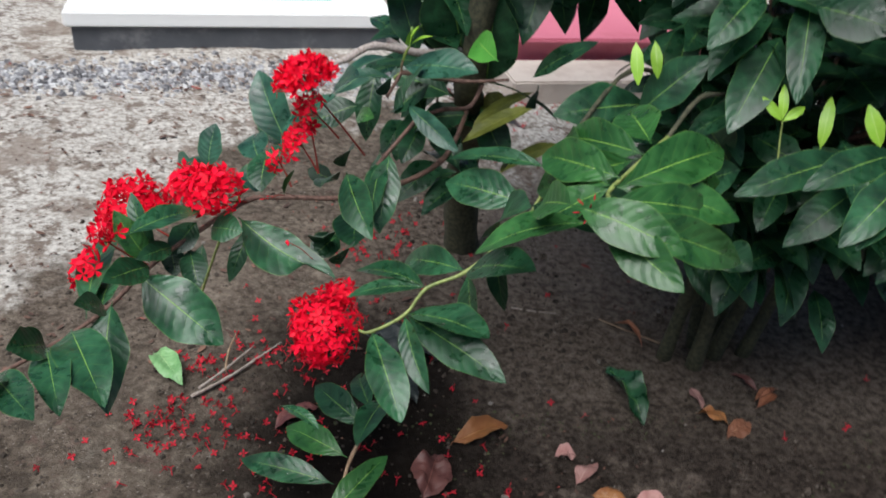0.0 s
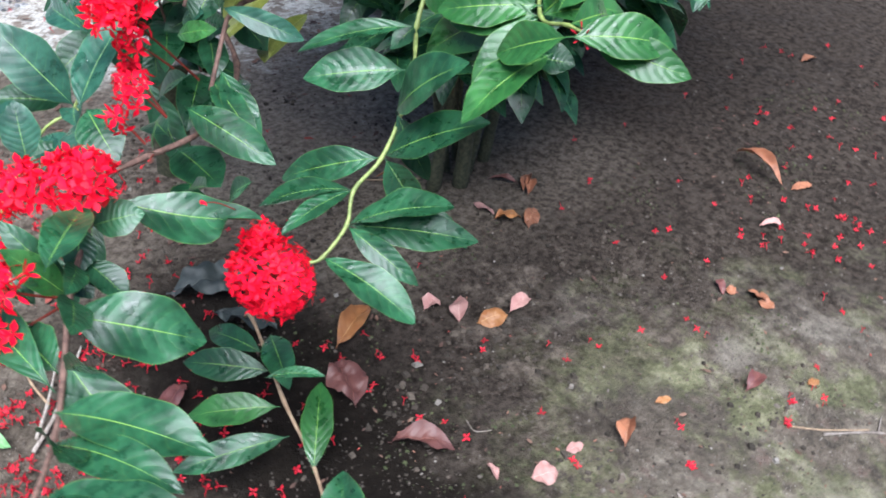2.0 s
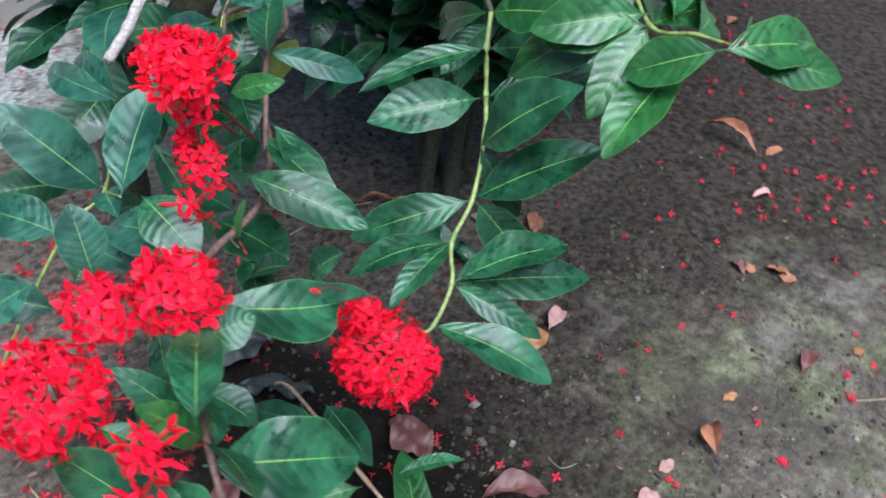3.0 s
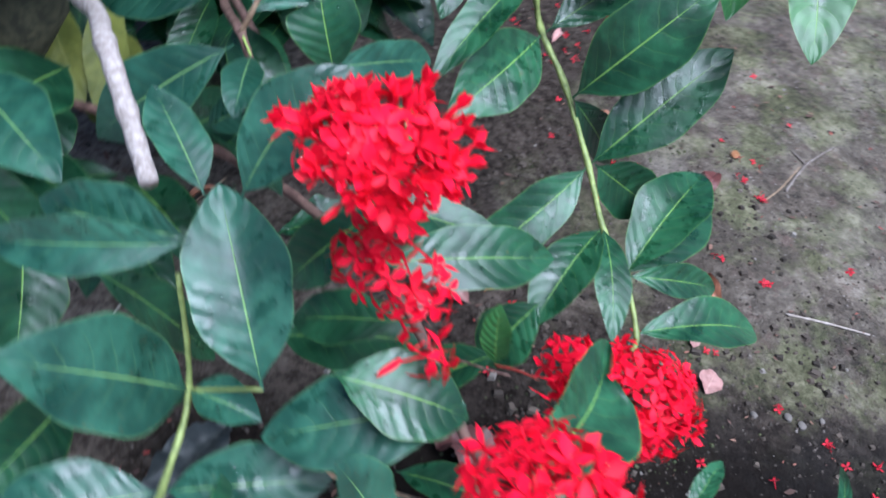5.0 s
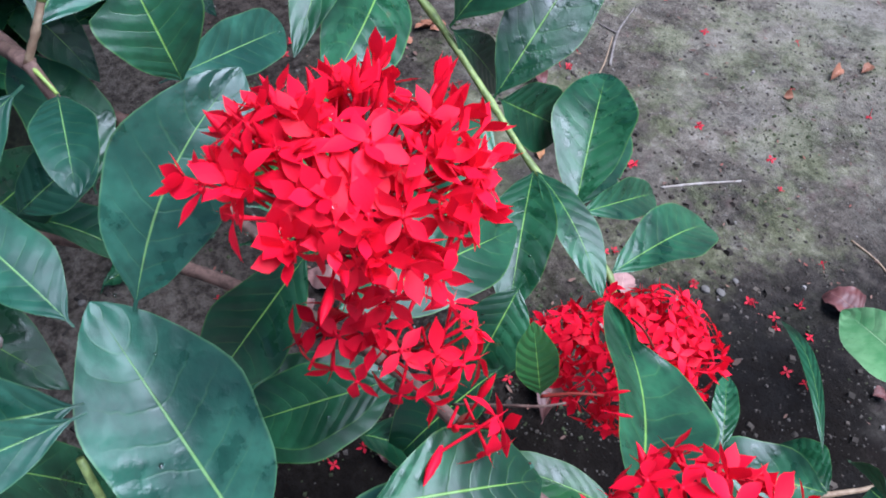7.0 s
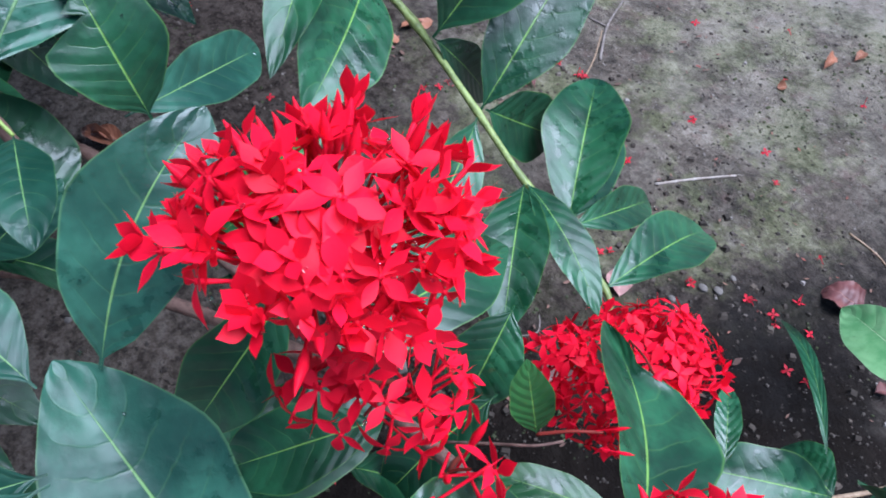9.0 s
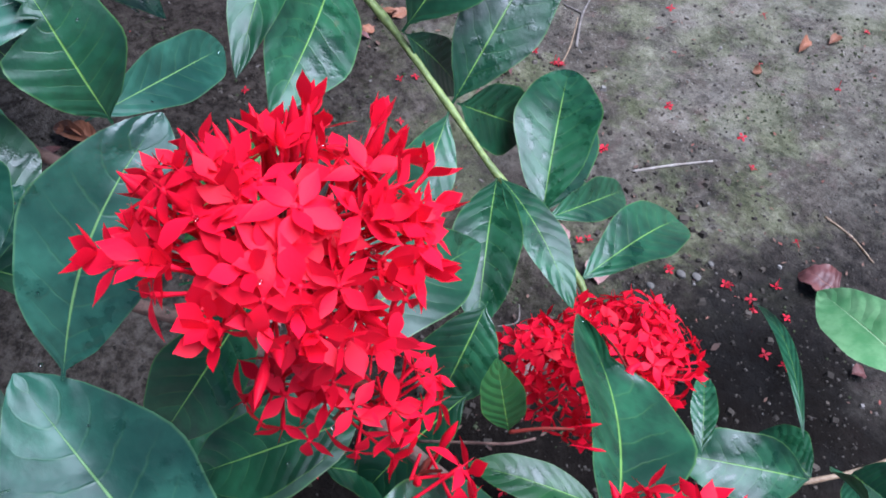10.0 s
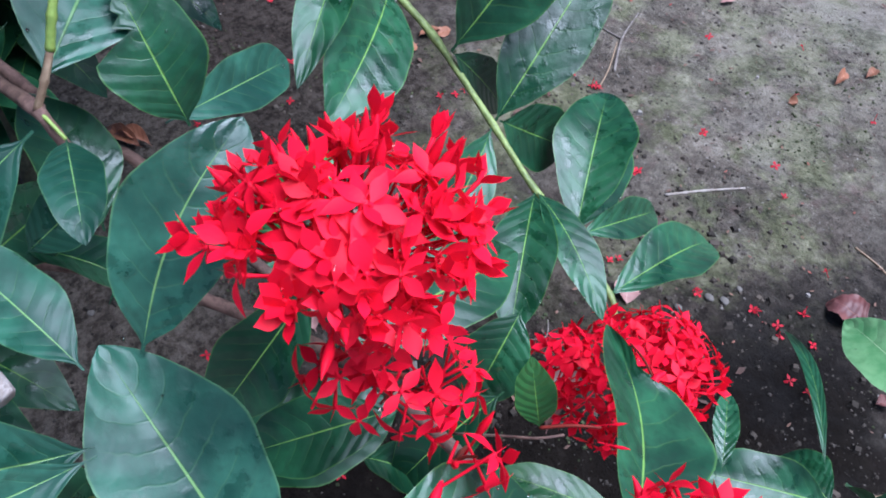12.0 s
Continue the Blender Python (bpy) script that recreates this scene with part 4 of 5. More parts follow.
# dark leaves below the tail of the main head
leaf(shrub, (-0.103, 0.943, 0.437), (-0.109, 1.012, 0.381), 0.043, face=(-0.248, 0.598, 0.762))
leaf(shrub, (-0.088, 1.026, 0.393), (-0.124, 0.983, 0.377), 0.041, face=(0.15, -0.5, 0.85))
# leaves along the low flowering branch
leaf(shrub, (-0.318, 0.816, 0.503), (-0.25, 0.896, 0.497), 0.042, face=(-0.324, -0.521, 0.789))
leaf(shrub, (-0.313, 0.827, 0.442), (-0.203, 0.771, 0.386), 0.068, face=(-0.349, -0.429, 0.833), wave=0.9)
leaf(shrub, (-0.245, 0.915, 0.46), (-0.198, 0.889, 0.473), 0.04, face=(0.16, -0.655, 0.738))
leaf(shrub, (-0.28, 0.865, 0.46), (-0.308, 0.813, 0.473), 0.026, face=(0.243, -0.696, 0.676))
leaf(shrub, (-0.3, 0.835, 0.45), (-0.325, 0.75, 0.483), 0.035, face=(0.265, -0.676, 0.688))
leaf(shrub, (-0.3, 0.84, 0.45), (-0.34, 0.85, 0.517), 0.03, face=(-0.261, -0.484, 0.835), mat=LEAF_FRESH)
leaf(shrub, (-0.295, 0.845, 0.45), (-0.33, 0.887, 0.522), 0.028, face=(-0.267, -0.503, 0.822))
leaf(shrub, (-0.33, 0.78, 0.435), (-0.312, 0.677, 0.355), 0.055, face=(-0.123, -0.587, 0.8), wave=0.9)
leaf(shrub, (-0.335, 0.77, 0.43), (-0.331, 0.688, 0.497), 0.03, face=(0.293, -0.644, 0.707))
leaf(shrub, (-0.36, 0.73, 0.43), (-0.279, 0.601, 0.439), 0.052, face=(0.288, -0.603, 0.744), wave=0.9)
leaf(shrub, (-0.375, 0.7, 0.43), (-0.315, 0.583, 0.442), 0.04, face=(0.281, -0.524, 0.804), wave=0.8)
leaf(shrub, (-0.375, 0.7, 0.43), (-0.379, 0.633, 0.479), 0.045, face=(0.339, -0.601, 0.724), wave=0.8)
leaf(shrub, (-0.41, 0.65, 0.43), (-0.322, 0.551, 0.467), 0.04, face=(0.343, -0.565, 0.75), wave=0.9)
leaf(shrub, (-0.41, 0.65, 0.43), (-0.384, 0.564, 0.482), 0.045, face=(0.368, -0.565, 0.738))
leaf(shrub, (-0.35, 0.75, 0.43), (-0.371, 0.933, 0.432), 0.045, face=(-0.196, -0.455, 0.869))
leaf(shrub, (-0.34, 0.77, 0.43), (-0.348, 0.85, 0.429), 0.045, face=(-0.221, -0.421, 0.88))
leaf(shrub, (-0.267, 0.888, 0.445), (-0.247, 0.843, 0.414), 0.034, face=(0.184, -0.624, 0.759))
leaf(shrub, (-0.258, 0.906, 0.475), (-0.284, 0.866, 0.447), 0.034, face=(0.195, -0.642, 0.741))
leaf(shrub, (-0.346, 0.902, 0.46), (-0.325, 0.862, 0.436), 0.026, face=(0.237, -0.627, 0.742))
leaf(shrub, (-0.292, 0.892, 0.449), (-0.276, 0.852, 0.424), 0.03, face=(0.203, -0.626, 0.753))
# a lone stalk and bud lying on a leaf
tube(shrub, "stalk", [(-0.108, 0.87, 0.45), (-0.125, 0.875, 0.463), (-0.141, 0.879, 0.468)], 0.0007, 0.0006, STALK)
tube(shrub, "bud", [(-0.141, 0.879, 0.468), (-0.14, 0.877, 0.469), (-0.139, 0.872, 0.468)], 0.0026, 0.0012, PETAL)
tube(shrub, "stalk", [(-0.155, 0.953, 0.494), (-0.162, 0.941, 0.5), (-0.168, 0.93, 0.501)], 0.0009, 0.0006, STALK)
placed("bud", BUD, shrub, (-0.172, 0.924, 0.507), (-0.017, -0.029, 0.013), 0, 0.42)
placed("bud", BUD, shrub, (-0.18, 0.926, 0.501), (-0.025, -0.027, 0.007), 1, 0.42)
# flower heads
flower_head(shrub, (-0.055, 1.035, 0.52), (-0.132, 1.0245, 0.6285), (-0.36, 0.04, 0.93), 0.0412, 175, 88, 31, buds=0.05, jitter=0.5, gaps=0.1, size=0.86, stretch=(0.88, 1.05, 0.68), young=(0.72, -0.15, 0.62), bald=(-0.24, 0.86, -0.46), label='large domed cluster of open red star flowers and buds')
flower_head(shrub, (-0.115, 1.0, 0.505), (-0.144, 1.009, 0.545), (-0.7, -0.05, 0.65), 0.024, 20, 95, 12, buds=0.03, jitter=0.4, size=0.92, stretch=(0.9, 1.15, 1))
flower_head(shrub, (-0.09, 1.02, 0.55), (-0.127, 1.020, 0.590), (-0.6, -0.05, 0.75), 0.020, 16, 92, 21, buds=0.04, jitter=0.4, size=0.92)
flower_head(shrub, (-0.115, 1.0, 0.505), (-0.132, 1.037, 0.553), (-0.6, 0.2, 0.7), 0.012, 5, 95, 23, buds=0.04, jitter=0.4, size=0.92)
flower_head(shrub, (-0.15, 0.985, 0.49), (-0.17, 0.997, 0.522), (-0.6, -0.2, 0.6), 0.015, 6, 95, 19, buds=0.12, jitter=0.4, size=0.92, stretch=(1, 1.3, 1))
flower_head(shrub, (-0.205, 0.955, 0.48), (-0.24, 0.93, 0.503), (-0.35, -0.2, 0.9), 0.036, 62, 108, 13, buds=0.08, gaps=0, size=1.05, stretch=(1, 1.15, 0.9))
flower_head(shrub, (-0.22, 0.945, 0.475), (-0.285, 0.972, 0.488), (-0.45, 0.1, 0.85), 0.028, 32, 105, 14, buds=0.1, gaps=0, size=1.05, stretch=(1, 1.1, 1))
flower_head(shrub, (-0.27, 0.88, 0.455), (-0.352, 0.952, 0.458), (-0.4, -0.1, 0.9), 0.044, 92, 112, 15, buds=0.06, gaps=0, size=1.05, stretch=(1, 1.1, 0.95))
flower_head(shrub, (-0.3, 0.835, 0.45), (-0.346, 0.831, 0.488), (-0.35, -0.15, 0.9), 0.02, 15, 98, 16, buds=0.12)
flower_head(shrub, (-0.31, 0.84, 0.44), (-0.367, 0.827, 0.442), (-0.8, -0.3, 0.2), 0.024, 20, 100, 17, buds=0.3)

# ---- the second shrub, with a low arching branch ----
bush = thing("ixora_shrub", (0.62, 1.28, 0), "dense leafy shrub with several stems rising from one base", "shrub")
# arching branch
tube(bush, "branch", [(0.6, 1.27, 0.15), (0.42, 1.2, 0.55), (0.3, 1.06, 0.66), (0.203, 0.935, 0.603)], 0.004, 0.003, BARK_MOSSY, knots=0.2)
tube(bush, "branch", [(0.203, 0.935, 0.603), (0.183, 0.924, 0.571), (0.172, 0.913, 0.525), (0.14, 0.89, 0.493), (0.088, 0.866, 0.448), (0.038, 0.855, 0.426), (0.012, 0.834, 0.398), (-0.029, 0.825, 0.375), (-0.045, 0.83, 0.372)], 0.003, 0.002, STEM_GREEN, knots=0.3)
leaf(bush, (-0.029, 0.828, 0.374), (0.014, 0.706, 0.335), 0.047, face=(-0.115, -0.339, 0.934), bend=0.1, blunt=0.8)
leaf(bush, (0.012, 0.834, 0.398), (0.046, 0.739, 0.352), 0.031, face=(-0.506, -0.516, 0.691), fold=0.35)
leaf(bush, (0.012, 0.834, 0.398), (0.112, 0.758, 0.426), 0.060, face=(-0.133, 0.184, 0.974), blunt=0.6)
leaf(bush, (0.012, 0.834, 0.398), (0.136, 0.736, 0.378), 0.05, face=(-0.445, -0.229, 0.866))
leaf(bush, (0.038, 0.855, 0.426), (-0.056, 0.916, 0.406), 0.044, face=(-0.116, 0.143, 0.983))
leaf(bush, (0.038, 0.855, 0.426), (-0.063, 0.855, 0.405), 0.03, face=(-0.198, -0.147, 0.969))
leaf(bush, (0.088, 0.866, 0.448), (0.153, 0.754, 0.527), 0.058, face=(-0.681, 0.23, 0.695))
leaf(bush, (0.088, 0.861, 0.45), (0.098, 0.796, 0.394), 0.049, face=(-0.905, -0.349, 0.244), bend=0.02)
leaf(bush, (0.088, 0.866, 0.448), (0.01, 0.973, 0.389), 0.05, face=(-0.542, -0.42, 0.728))
leaf(bush, (0.122, 0.884, 0.491), (0.142, 0.785, 0.59), 0.062, face=(-0.755, 0.059, 0.653))
leaf(bush, (0.122, 0.884, 0.491), (0.138, 0.834, 0.412), 0.035, face=(-0.756, -0.612, 0.234))
leaf(bush, (0.16, 0.913, 0.524), (0.058, 0.988, 0.51), 0.056, face=(-0.476, -0.513, 0.714))
leaf(bush, (0.163, 0.909, 0.525), (0.244, 0.81, 0.547), 0.045, face=(-0.716, 0.275, 0.642))
leaf(bush, (0.183, 0.924, 0.571), (0.06, 1.001, 0.539), 0.033, face=(-0.719, 0.179, 0.671))
leaf(bush, (0.183, 0.924, 0.571), (0.306, 0.892, 0.536), 0.05, face=(-0.703, -0.394, 0.592))
leaf(bush, (0.203, 0.935, 0.603), (0.288, 1.062, 0.511), 0.04, face=(-0.677, -0.459, 0.575), mat=LEAF_FRESH)
leaf(bush, (0.203, 0.935, 0.603), (0.194, 0.827, 0.633), 0.05, face=(-0.722, -0.403, 0.563), mat=LEAF_FRESH)
# spray with the fruiting tip
tube(bush, "branch", [(0.6, 1.27, 0.15), (0.5, 1.15, 0.55), (0.36, 0.93, 0.68), (0.29, 0.83, 0.665)], 0.004, 0.0026, BARK_MOSSY, knots=0.2)
tube(bush, "branch", [(0.29, 0.83, 0.665), (0.221, 0.763, 0.633), (0.205, 0.71, 0.645), (0.193, 0.667, 0.65)], 0.0025, 0.0016, STEM_GREEN, knots=0.3)
leaf(bush, (0.161, 0.672, 0.657), (0.145, 0.75, 0.613), 0.044, face=(-0.733, -0.25, 0.633), mat=LEAF_FRESH)
leaf(bush, (0.192, 0.669, 0.645), (0.251, 0.583, 0.625), 0.042, face=(-0.771, -0.151, 0.618), mat=LEAF_FRESH)
leaf(bush, (0.161, 0.672, 0.657), (0.257, 0.615, 0.645), 0.045, face=(-0.774, -0.172, 0.609), mat=LEAF_FRESH)
leaf(bush, (0.221, 0.763, 0.633), (0.176, 0.858, 0.602), 0.046, face=(-0.713, -0.328, 0.62), mat=LEAF_FRESH)
leaf(bush, (0.221, 0.763, 0.633), (0.139, 0.774, 0.56), 0.045, face=(-0.707, -0.291, 0.645), mat=LEAF_FRESH)
leaf(bush, (0.193, 0.667, 0.65), (0.355, 0.708, 0.582), 0.05, face=(-0.287, -0.714, 0.638), mat=LEAF_FRESH)
leaf(bush, (0.205, 0.71, 0.645), (0.337, 0.761, 0.608), 0.05, face=(-0.275, -0.739, 0.615), mat=LEAF_FRESH)
leaf(bush, (0.22, 0.74, 0.645), (0.358, 0.835, 0.652), 0.058, face=(-0.282, -0.763, 0.582), mat=LEAF_FRESH)
leaf(bush, (0.22, 0.76, 0.635), (0.368, 0.843, 0.609), 0.055, face=(-0.222, -0.6, 0.768), mat=LEAF_FRESH)
leaf(bush, (0.23, 0.77, 0.64), (0.16, 0.862, 0.618), 0.055, face=(-0.189, -0.781, 0.595), mat=LEAF_FRESH)
leaf(bush, (0.26, 0.8, 0.655), (0.195, 0.918, 0.617), 0.055, face=(-0.211, -0.79, 0.575), mat=LEAF_FRESH)
leaf(bush, (0.25, 0.79, 0.655), (0.164, 0.883, 0.559), 0.055, face=(-0.194, -0.774, 0.603), mat=LEAF_FRESH)
leaf(bush, (0.27, 0.82, 0.66), (0.269, 0.935, 0.652), 0.05, face=(-0.246, -0.796, 0.553), mat=LEAF_FRESH)
leaf(bush, (0.221, 0.763, 0.633), (0.362, 0.753, 0.607), 0.045, face=(-0.79, -0.27, 0.551), mat=LEAF_FRESH)
# small dull red buds at the spray's tip
for dx, dy, dz in ((-0.012, 0.004, 0.010), (-0.004, -0.008, 0.012), (0.006, -0.012, 0.006), (-0.016, -0.004, 0.002), (0.002, 0.006, 0.014), (-0.008, -0.014, -0.002), (0.010, -0.002, 0.010)):
    placed("bud", BUD_DULL, bush, (0.178 + dx, 0.668 + dy, 0.652 + dz), (dx, dy, dz), dx * 90, 0.45)
# leaf that hangs in over the bare ground
leaf(bush, (0.193, 0.714, 0.615), (0.079, 0.725, 0.563), 0.054, face=(-0.817, 0.042, 0.575), mat=LEAF_FRESH)
flower_head(bush, (-0.045, 0.83, 0.372), (-0.088, 0.838, 0.366), (-0.55, -0.3, 0.7), 0.044, 165, 122, 18, buds=0.03, gaps=0.02, size=0.85, stretch=(1, 1.2, 1), label='domed cluster of open red star flowers')
flower_head(bush, (-0.045, 0.835, 0.373), (-0.072, 0.884, 0.386), (-0.5, 0.2, 0.8), 0.021, 26, 110, 20, buds=0.1, size=0.85)
# leaves of the shrub's near side
leaf(bush, (0.476, 1.03, 0.732), (0.393, 0.917, 0.637), 0.058, face=(-0.326, -0.725, 0.607))
leaf(bush, (0.554, 0.908, 0.62), (0.388, 0.841, 0.591), 0.046, face=(-0.357, -0.66, 0.661))
leaf(bush, (0.579, 0.864, 0.647), (0.444, 0.8, 0.624), 0.046, face=(-0.4, -0.647, 0.649))
leaf(bush, (0.572, 0.81, 0.655), (0.461, 0.723, 0.598), 0.052, face=(-0.419, -0.618, 0.665))
leaf(bush, (0.323, 1.022, 0.628), (0.185, 0.97, 0.624), 0.06, face=(-0.191, -0.741, 0.644))
leaf(bush, (0.302, 1.005, 0.617), (0.378, 0.997, 0.707), 0.055, face=(-0.254, -0.742, 0.62))
leaf(bush, (0.43, 1.021, 0.789), (0.348, 0.934, 0.734), 0.05, face=(-0.306, -0.766, 0.566))
leaf(bush, (0.502, 1.044, 0.795), (0.465, 0.916, 0.681), 0.05, face=(-0.364, -0.734, 0.573))
leaf(bush, (0.479, 0.979, 0.783), (0.553, 0.912, 0.778), 0.06, face=(-0.401, -0.732, 0.551))
leaf(bush, (0.39, 1.139, 0.708), (0.355, 1.037, 0.636), 0.05, face=(-0.261, -0.757, 0.6))
leaf(bush, (0.478, 1.035, 0.588), (0.526, 0.964, 0.575), 0.05, face=(-0.343, -0.68, 0.648))
leaf(bush, (0.605, 1.082, 0.678), (0.626, 1.006, 0.652), 0.05, face=(-0.41, -0.692, 0.594))
leaf(bush, (0.449, 1.014, 0.553), (0.388, 1.002, 0.621), 0.05, face=(-0.292, -0.701, 0.651))
leaf(bush, (0.544, 1.041, 0.51), (0.493, 0.964, 0.476), 0.045, face=(-0.336, -0.647, 0.684))
leaf(bush, (0.599, 0.995, 0.538), (0.539, 0.98, 0.601), 0.05, face=(-0.381, -0.658, 0.65))
leaf(bush, (0.404, 0.999, 0.523), (0.444, 0.965, 0.568), 0.05, face=(-0.294, -0.678, 0.674))
leaf(bush, (0.44, 0.952, 0.452), (0.467, 0.894, 0.456), 0.05, face=(-0.307, -0.622, 0.72))
leaf(bush, (0.282, 0.986, 0.549), (0.2, 0.996, 0.509), 0.04, face=(-0.445, -0.343, 0.827))
leaf(bush, (0.615, 1.038, 0.702), (0.527, 1.01, 0.743), 0.05, face=(-0.401, -0.716, 0.571))
leaf(bush, (0.28, 1, 0.719), (0.286, 0.969, 0.672), 0.016, face=(-0.241, -0.831, 0.501), mat=LEAF_LIME, label="bright lime young leaf")
leaf(bush, (0.307, 1.01, 0.719), (0.313, 0.983, 0.677), 0.014, face=(-0.26, -0.829, 0.495), mat=LEAF_LIME, label="bright lime young leaf")
leaf(bush, (0.517, 0.922, 0.62), (0.528, 0.958, 0.679), 0.018, face=(-0.417, -0.746, 0.52), mat=LEAF_LIME, label="bright lime young leaf")
leaf(bush, (0.57, 0.886, 0.643), (0.552, 0.915, 0.688), 0.02, face=(-0.456, -0.728, 0.512), mat=LEAF_LIME, label="bright lime young leaf")
leaf(bush, (0.459, 0.924, 0.655), (0.433, 0.941, 0.679), 0.013, face=(-0.371, -0.771, 0.517), mat=LEAF_LIME, label="bright lime young leaf")
leaf(bush, (0.459, 0.924, 0.655), (0.486, 0.933, 0.672), 0.013, face=(-0.39, -0.762, 0.518), mat=LEAF_LIME, label="bright lime young leaf")
leaf(bush, (0.459, 0.924, 0.655), (0.459, 0.948, 0.694), 0.013, face=(-0.38, -0.771, 0.51), mat=LEAF_LIME, label="bright lime young leaf")
tube(bush, "shoot", [(0.465, 0.911, 0.597), (0.462, 0.921, 0.631), (0.459, 0.924, 0.655)], 0.0015, 0.001, STEM_GREEN)
leaf(bush, (0.566, 0.802, 0.666), (0.485, 0.729, 0.592), 0.05, face=(-0.645, -0.458, 0.611))
leaf(bush, (0.589, 0.787, 0.668), (0.55, 0.704, 0.616), 0.05, face=(-0.67, -0.437, 0.6))
leaf(bush, (0.628, 0.757, 0.667), (0.57, 0.706, 0.633), 0.05, face=(-0.686, -0.422, 0.593))
leaf(bush, (0.682, 0.727, 0.677), (0.61, 0.683, 0.639), 0.05, face=(-0.709, -0.396, 0.584))
leaf(shrub, (-0.084, 1.442, 0.48), (-0.038, 1.417, 0.509), 0.05, face=(-0.321, -0.668, 0.671))
# leaves at the low tip of the flowering branch
leaf(shrub, (-0.14, 0.781, 0.283), (-0.086, 0.74, 0.285), 0.02, face=(-0.75, 0.6, 0.3))
leaf(shrub, (-0.185, 1.044, 0.518), (-0.188, 0.968, 0.488), 0.05, face=(-0.315, 0.152, 0.937))

# ---- a low shoot that creeps over the soil ----
sucker = thing("ixora_shoot", (0.02, 1.16, 0), "low creeping leafy shoot close to the soil", "shrub")
tube(sucker, "stem", [(0.02, 1.16, -0.01), (0.01, 1.1, 0.05), (-0.053, 0.902, 0.074), (-0.074, 0.8, 0.06), (-0.149, 0.605, 0.092), (-0.167, 0.522, 0.107)], 0.003, 0.0022, STEM_TAN, knots=0.25)
leaf(sucker, (-0.149, 0.605, 0.092), (-0.075, 0.725, 0.118), 0.07, face=(-0.183, 0.401, 0.898), wave=1.0)
leaf(sucker, (-0.127, 0.603, 0.109), (0.04, 0.513, 0.075), 0.013, face=(0.35, 0.317, 0.881), bend=0.16, sway=1.1)
leaf(sucker, (-0.149, 0.605, 0.092), (-0.084, 0.608, 0.074), 0.05, face=(-0.102, 0.264, 0.959))
# pale colour stands in for the sky's sheen on this leaf
leaf(sucker, (-0.134, 0.471, 0.136), (0.019, 0.454, 0.092), 0.066, face=(-0.192, 0.491, 0.849), mat=LEAF_PALE)
leaf(sucker, (-0.157, 0.572, 0.097), (-0.209, 0.577, 0.122), 0.06, face=(-0.099, 0.456, 0.884))
leaf(sucker, (-0.039, 0.956, 0.08), (-0.128, 1.059, 0.07), 0.05, face=(-0.215, -0.468, 0.857))
leaf(sucker, (-0.061, 0.899, 0.07), (-0.166, 0.979, 0.05), 0.045, face=(-0.202, -0.437, 0.876), mat=LEAF_FRESH)
leaf(sucker, (-0.077, 0.85, 0.065), (-0.225, 0.904, 0.05), 0.045, face=(-0.184, -0.411, 0.893))
leaf(sucker, (-0.084, 0.782, 0.06), (0.001, 0.887, 0.09), 0.046, face=(-0.255, -0.386, 0.886), mat=LEAF_FRESH)
leaf(sucker, (-0.005, 1.015, 0.09), (-0.047, 0.894, 0.1), 0.045, face=(-0.255, -0.447, 0.858))
leaf(sucker, (-0.029, 0.994, 0.08), (-0.058, 1.116, 0.05), 0.04, face=(-0.231, -0.48, 0.846))

# ---- fallen leaves ----
fallen_leaf((0.107, 1.005, 0.02), (0.211, 1.054, 0.024), 0.042, LEAF_OCHRE, "large ochre dry leaf curled on the soil", 0.12, 0.35, 0.9)
fallen_leaf((0.564, 1.109, 0.008), (0.617, 1.079, 0.012), 0.042, LEAF_OCHRE, "ochre dry leaf lying on dark soil", 0.12, 0.35, 0.9)
fallen_leaf((0.6, 1.043, 0.008), (0.657, 1.078, 0.012), 0.032, LEAF_DRY, "orange-brown dry leaf on dark soil", 0.12, 0.35, 0.9)
fallen_leaf((0.573, 1.18, 0.008), (0.58, 1.12, 0.012), 0.026, LEAF_PINK, "small pinkish dry leaf on the soil", 0.12, 0.35, 0.9)
fallen_leaf((0.683, 1.126, 0.008), (0.737, 1.175, 0.012), 0.022, LEAF_DRY, "narrow brown dry leaf on the soil", 0.12, 0.35, 0.9)
fallen_leaf((0.285, 0.991, 0.008), (0.324, 0.993, 0.012), 0.032, LEAF_PINK, "pinkish brown dry leaf on the soil", 0.12, 0.35, 0.9)
fallen_leaf((0.312, 0.928, 0.008), (0.356, 0.976, 0.012), 0.034, LEAF_PINK, "dull pink dry leaf on the soil", 0.12, 0.35, 0.9)
fallen_leaf((0.335, 0.908, 0.012), (0.392, 0.888, 0.016), 0.036, LEAF_OCHRE, "folded ochre dry leaf on the soil", 0.12, 0.35, 0.9)
fallen_leaf((0.398, 0.891, 0.012), (0.457, 0.898, 0.016), 0.03, LEAF_PINK, "crumpled greyish dry leaf on the soil", 0.2, 0.6, 0.9)
fallen_leaf((0.46, 1.377, 0.015), (0.508, 1.3, 0.019), 0.02, LEAF_DRY, "curled tan dry leaf beside the stems", 0.2, 0.7, 0.9)
fallen_leaf((0.411, 1.22, 0.012), (0.458, 1.068, 0.016), 0.05, LEAF, "torn grey-green fallen leaf on the soil", 0.12, 0.35, 0.9)
fallen_leaf((0.06, 0.882, 0.01), (0.082, 0.973, 0.014), 0.07, LEAF_MAROON, "large brown-maroon dead leaf under the branch", 0.12, 0.35, 0.9)
fallen_leaf((-0.197, 1.023, 0.01), (-0.124, 1.079, 0.014), 0.045, LEAF_MAROON, "maroon dead leaf among fallen petals", 0.12, 0.35, 0.9)
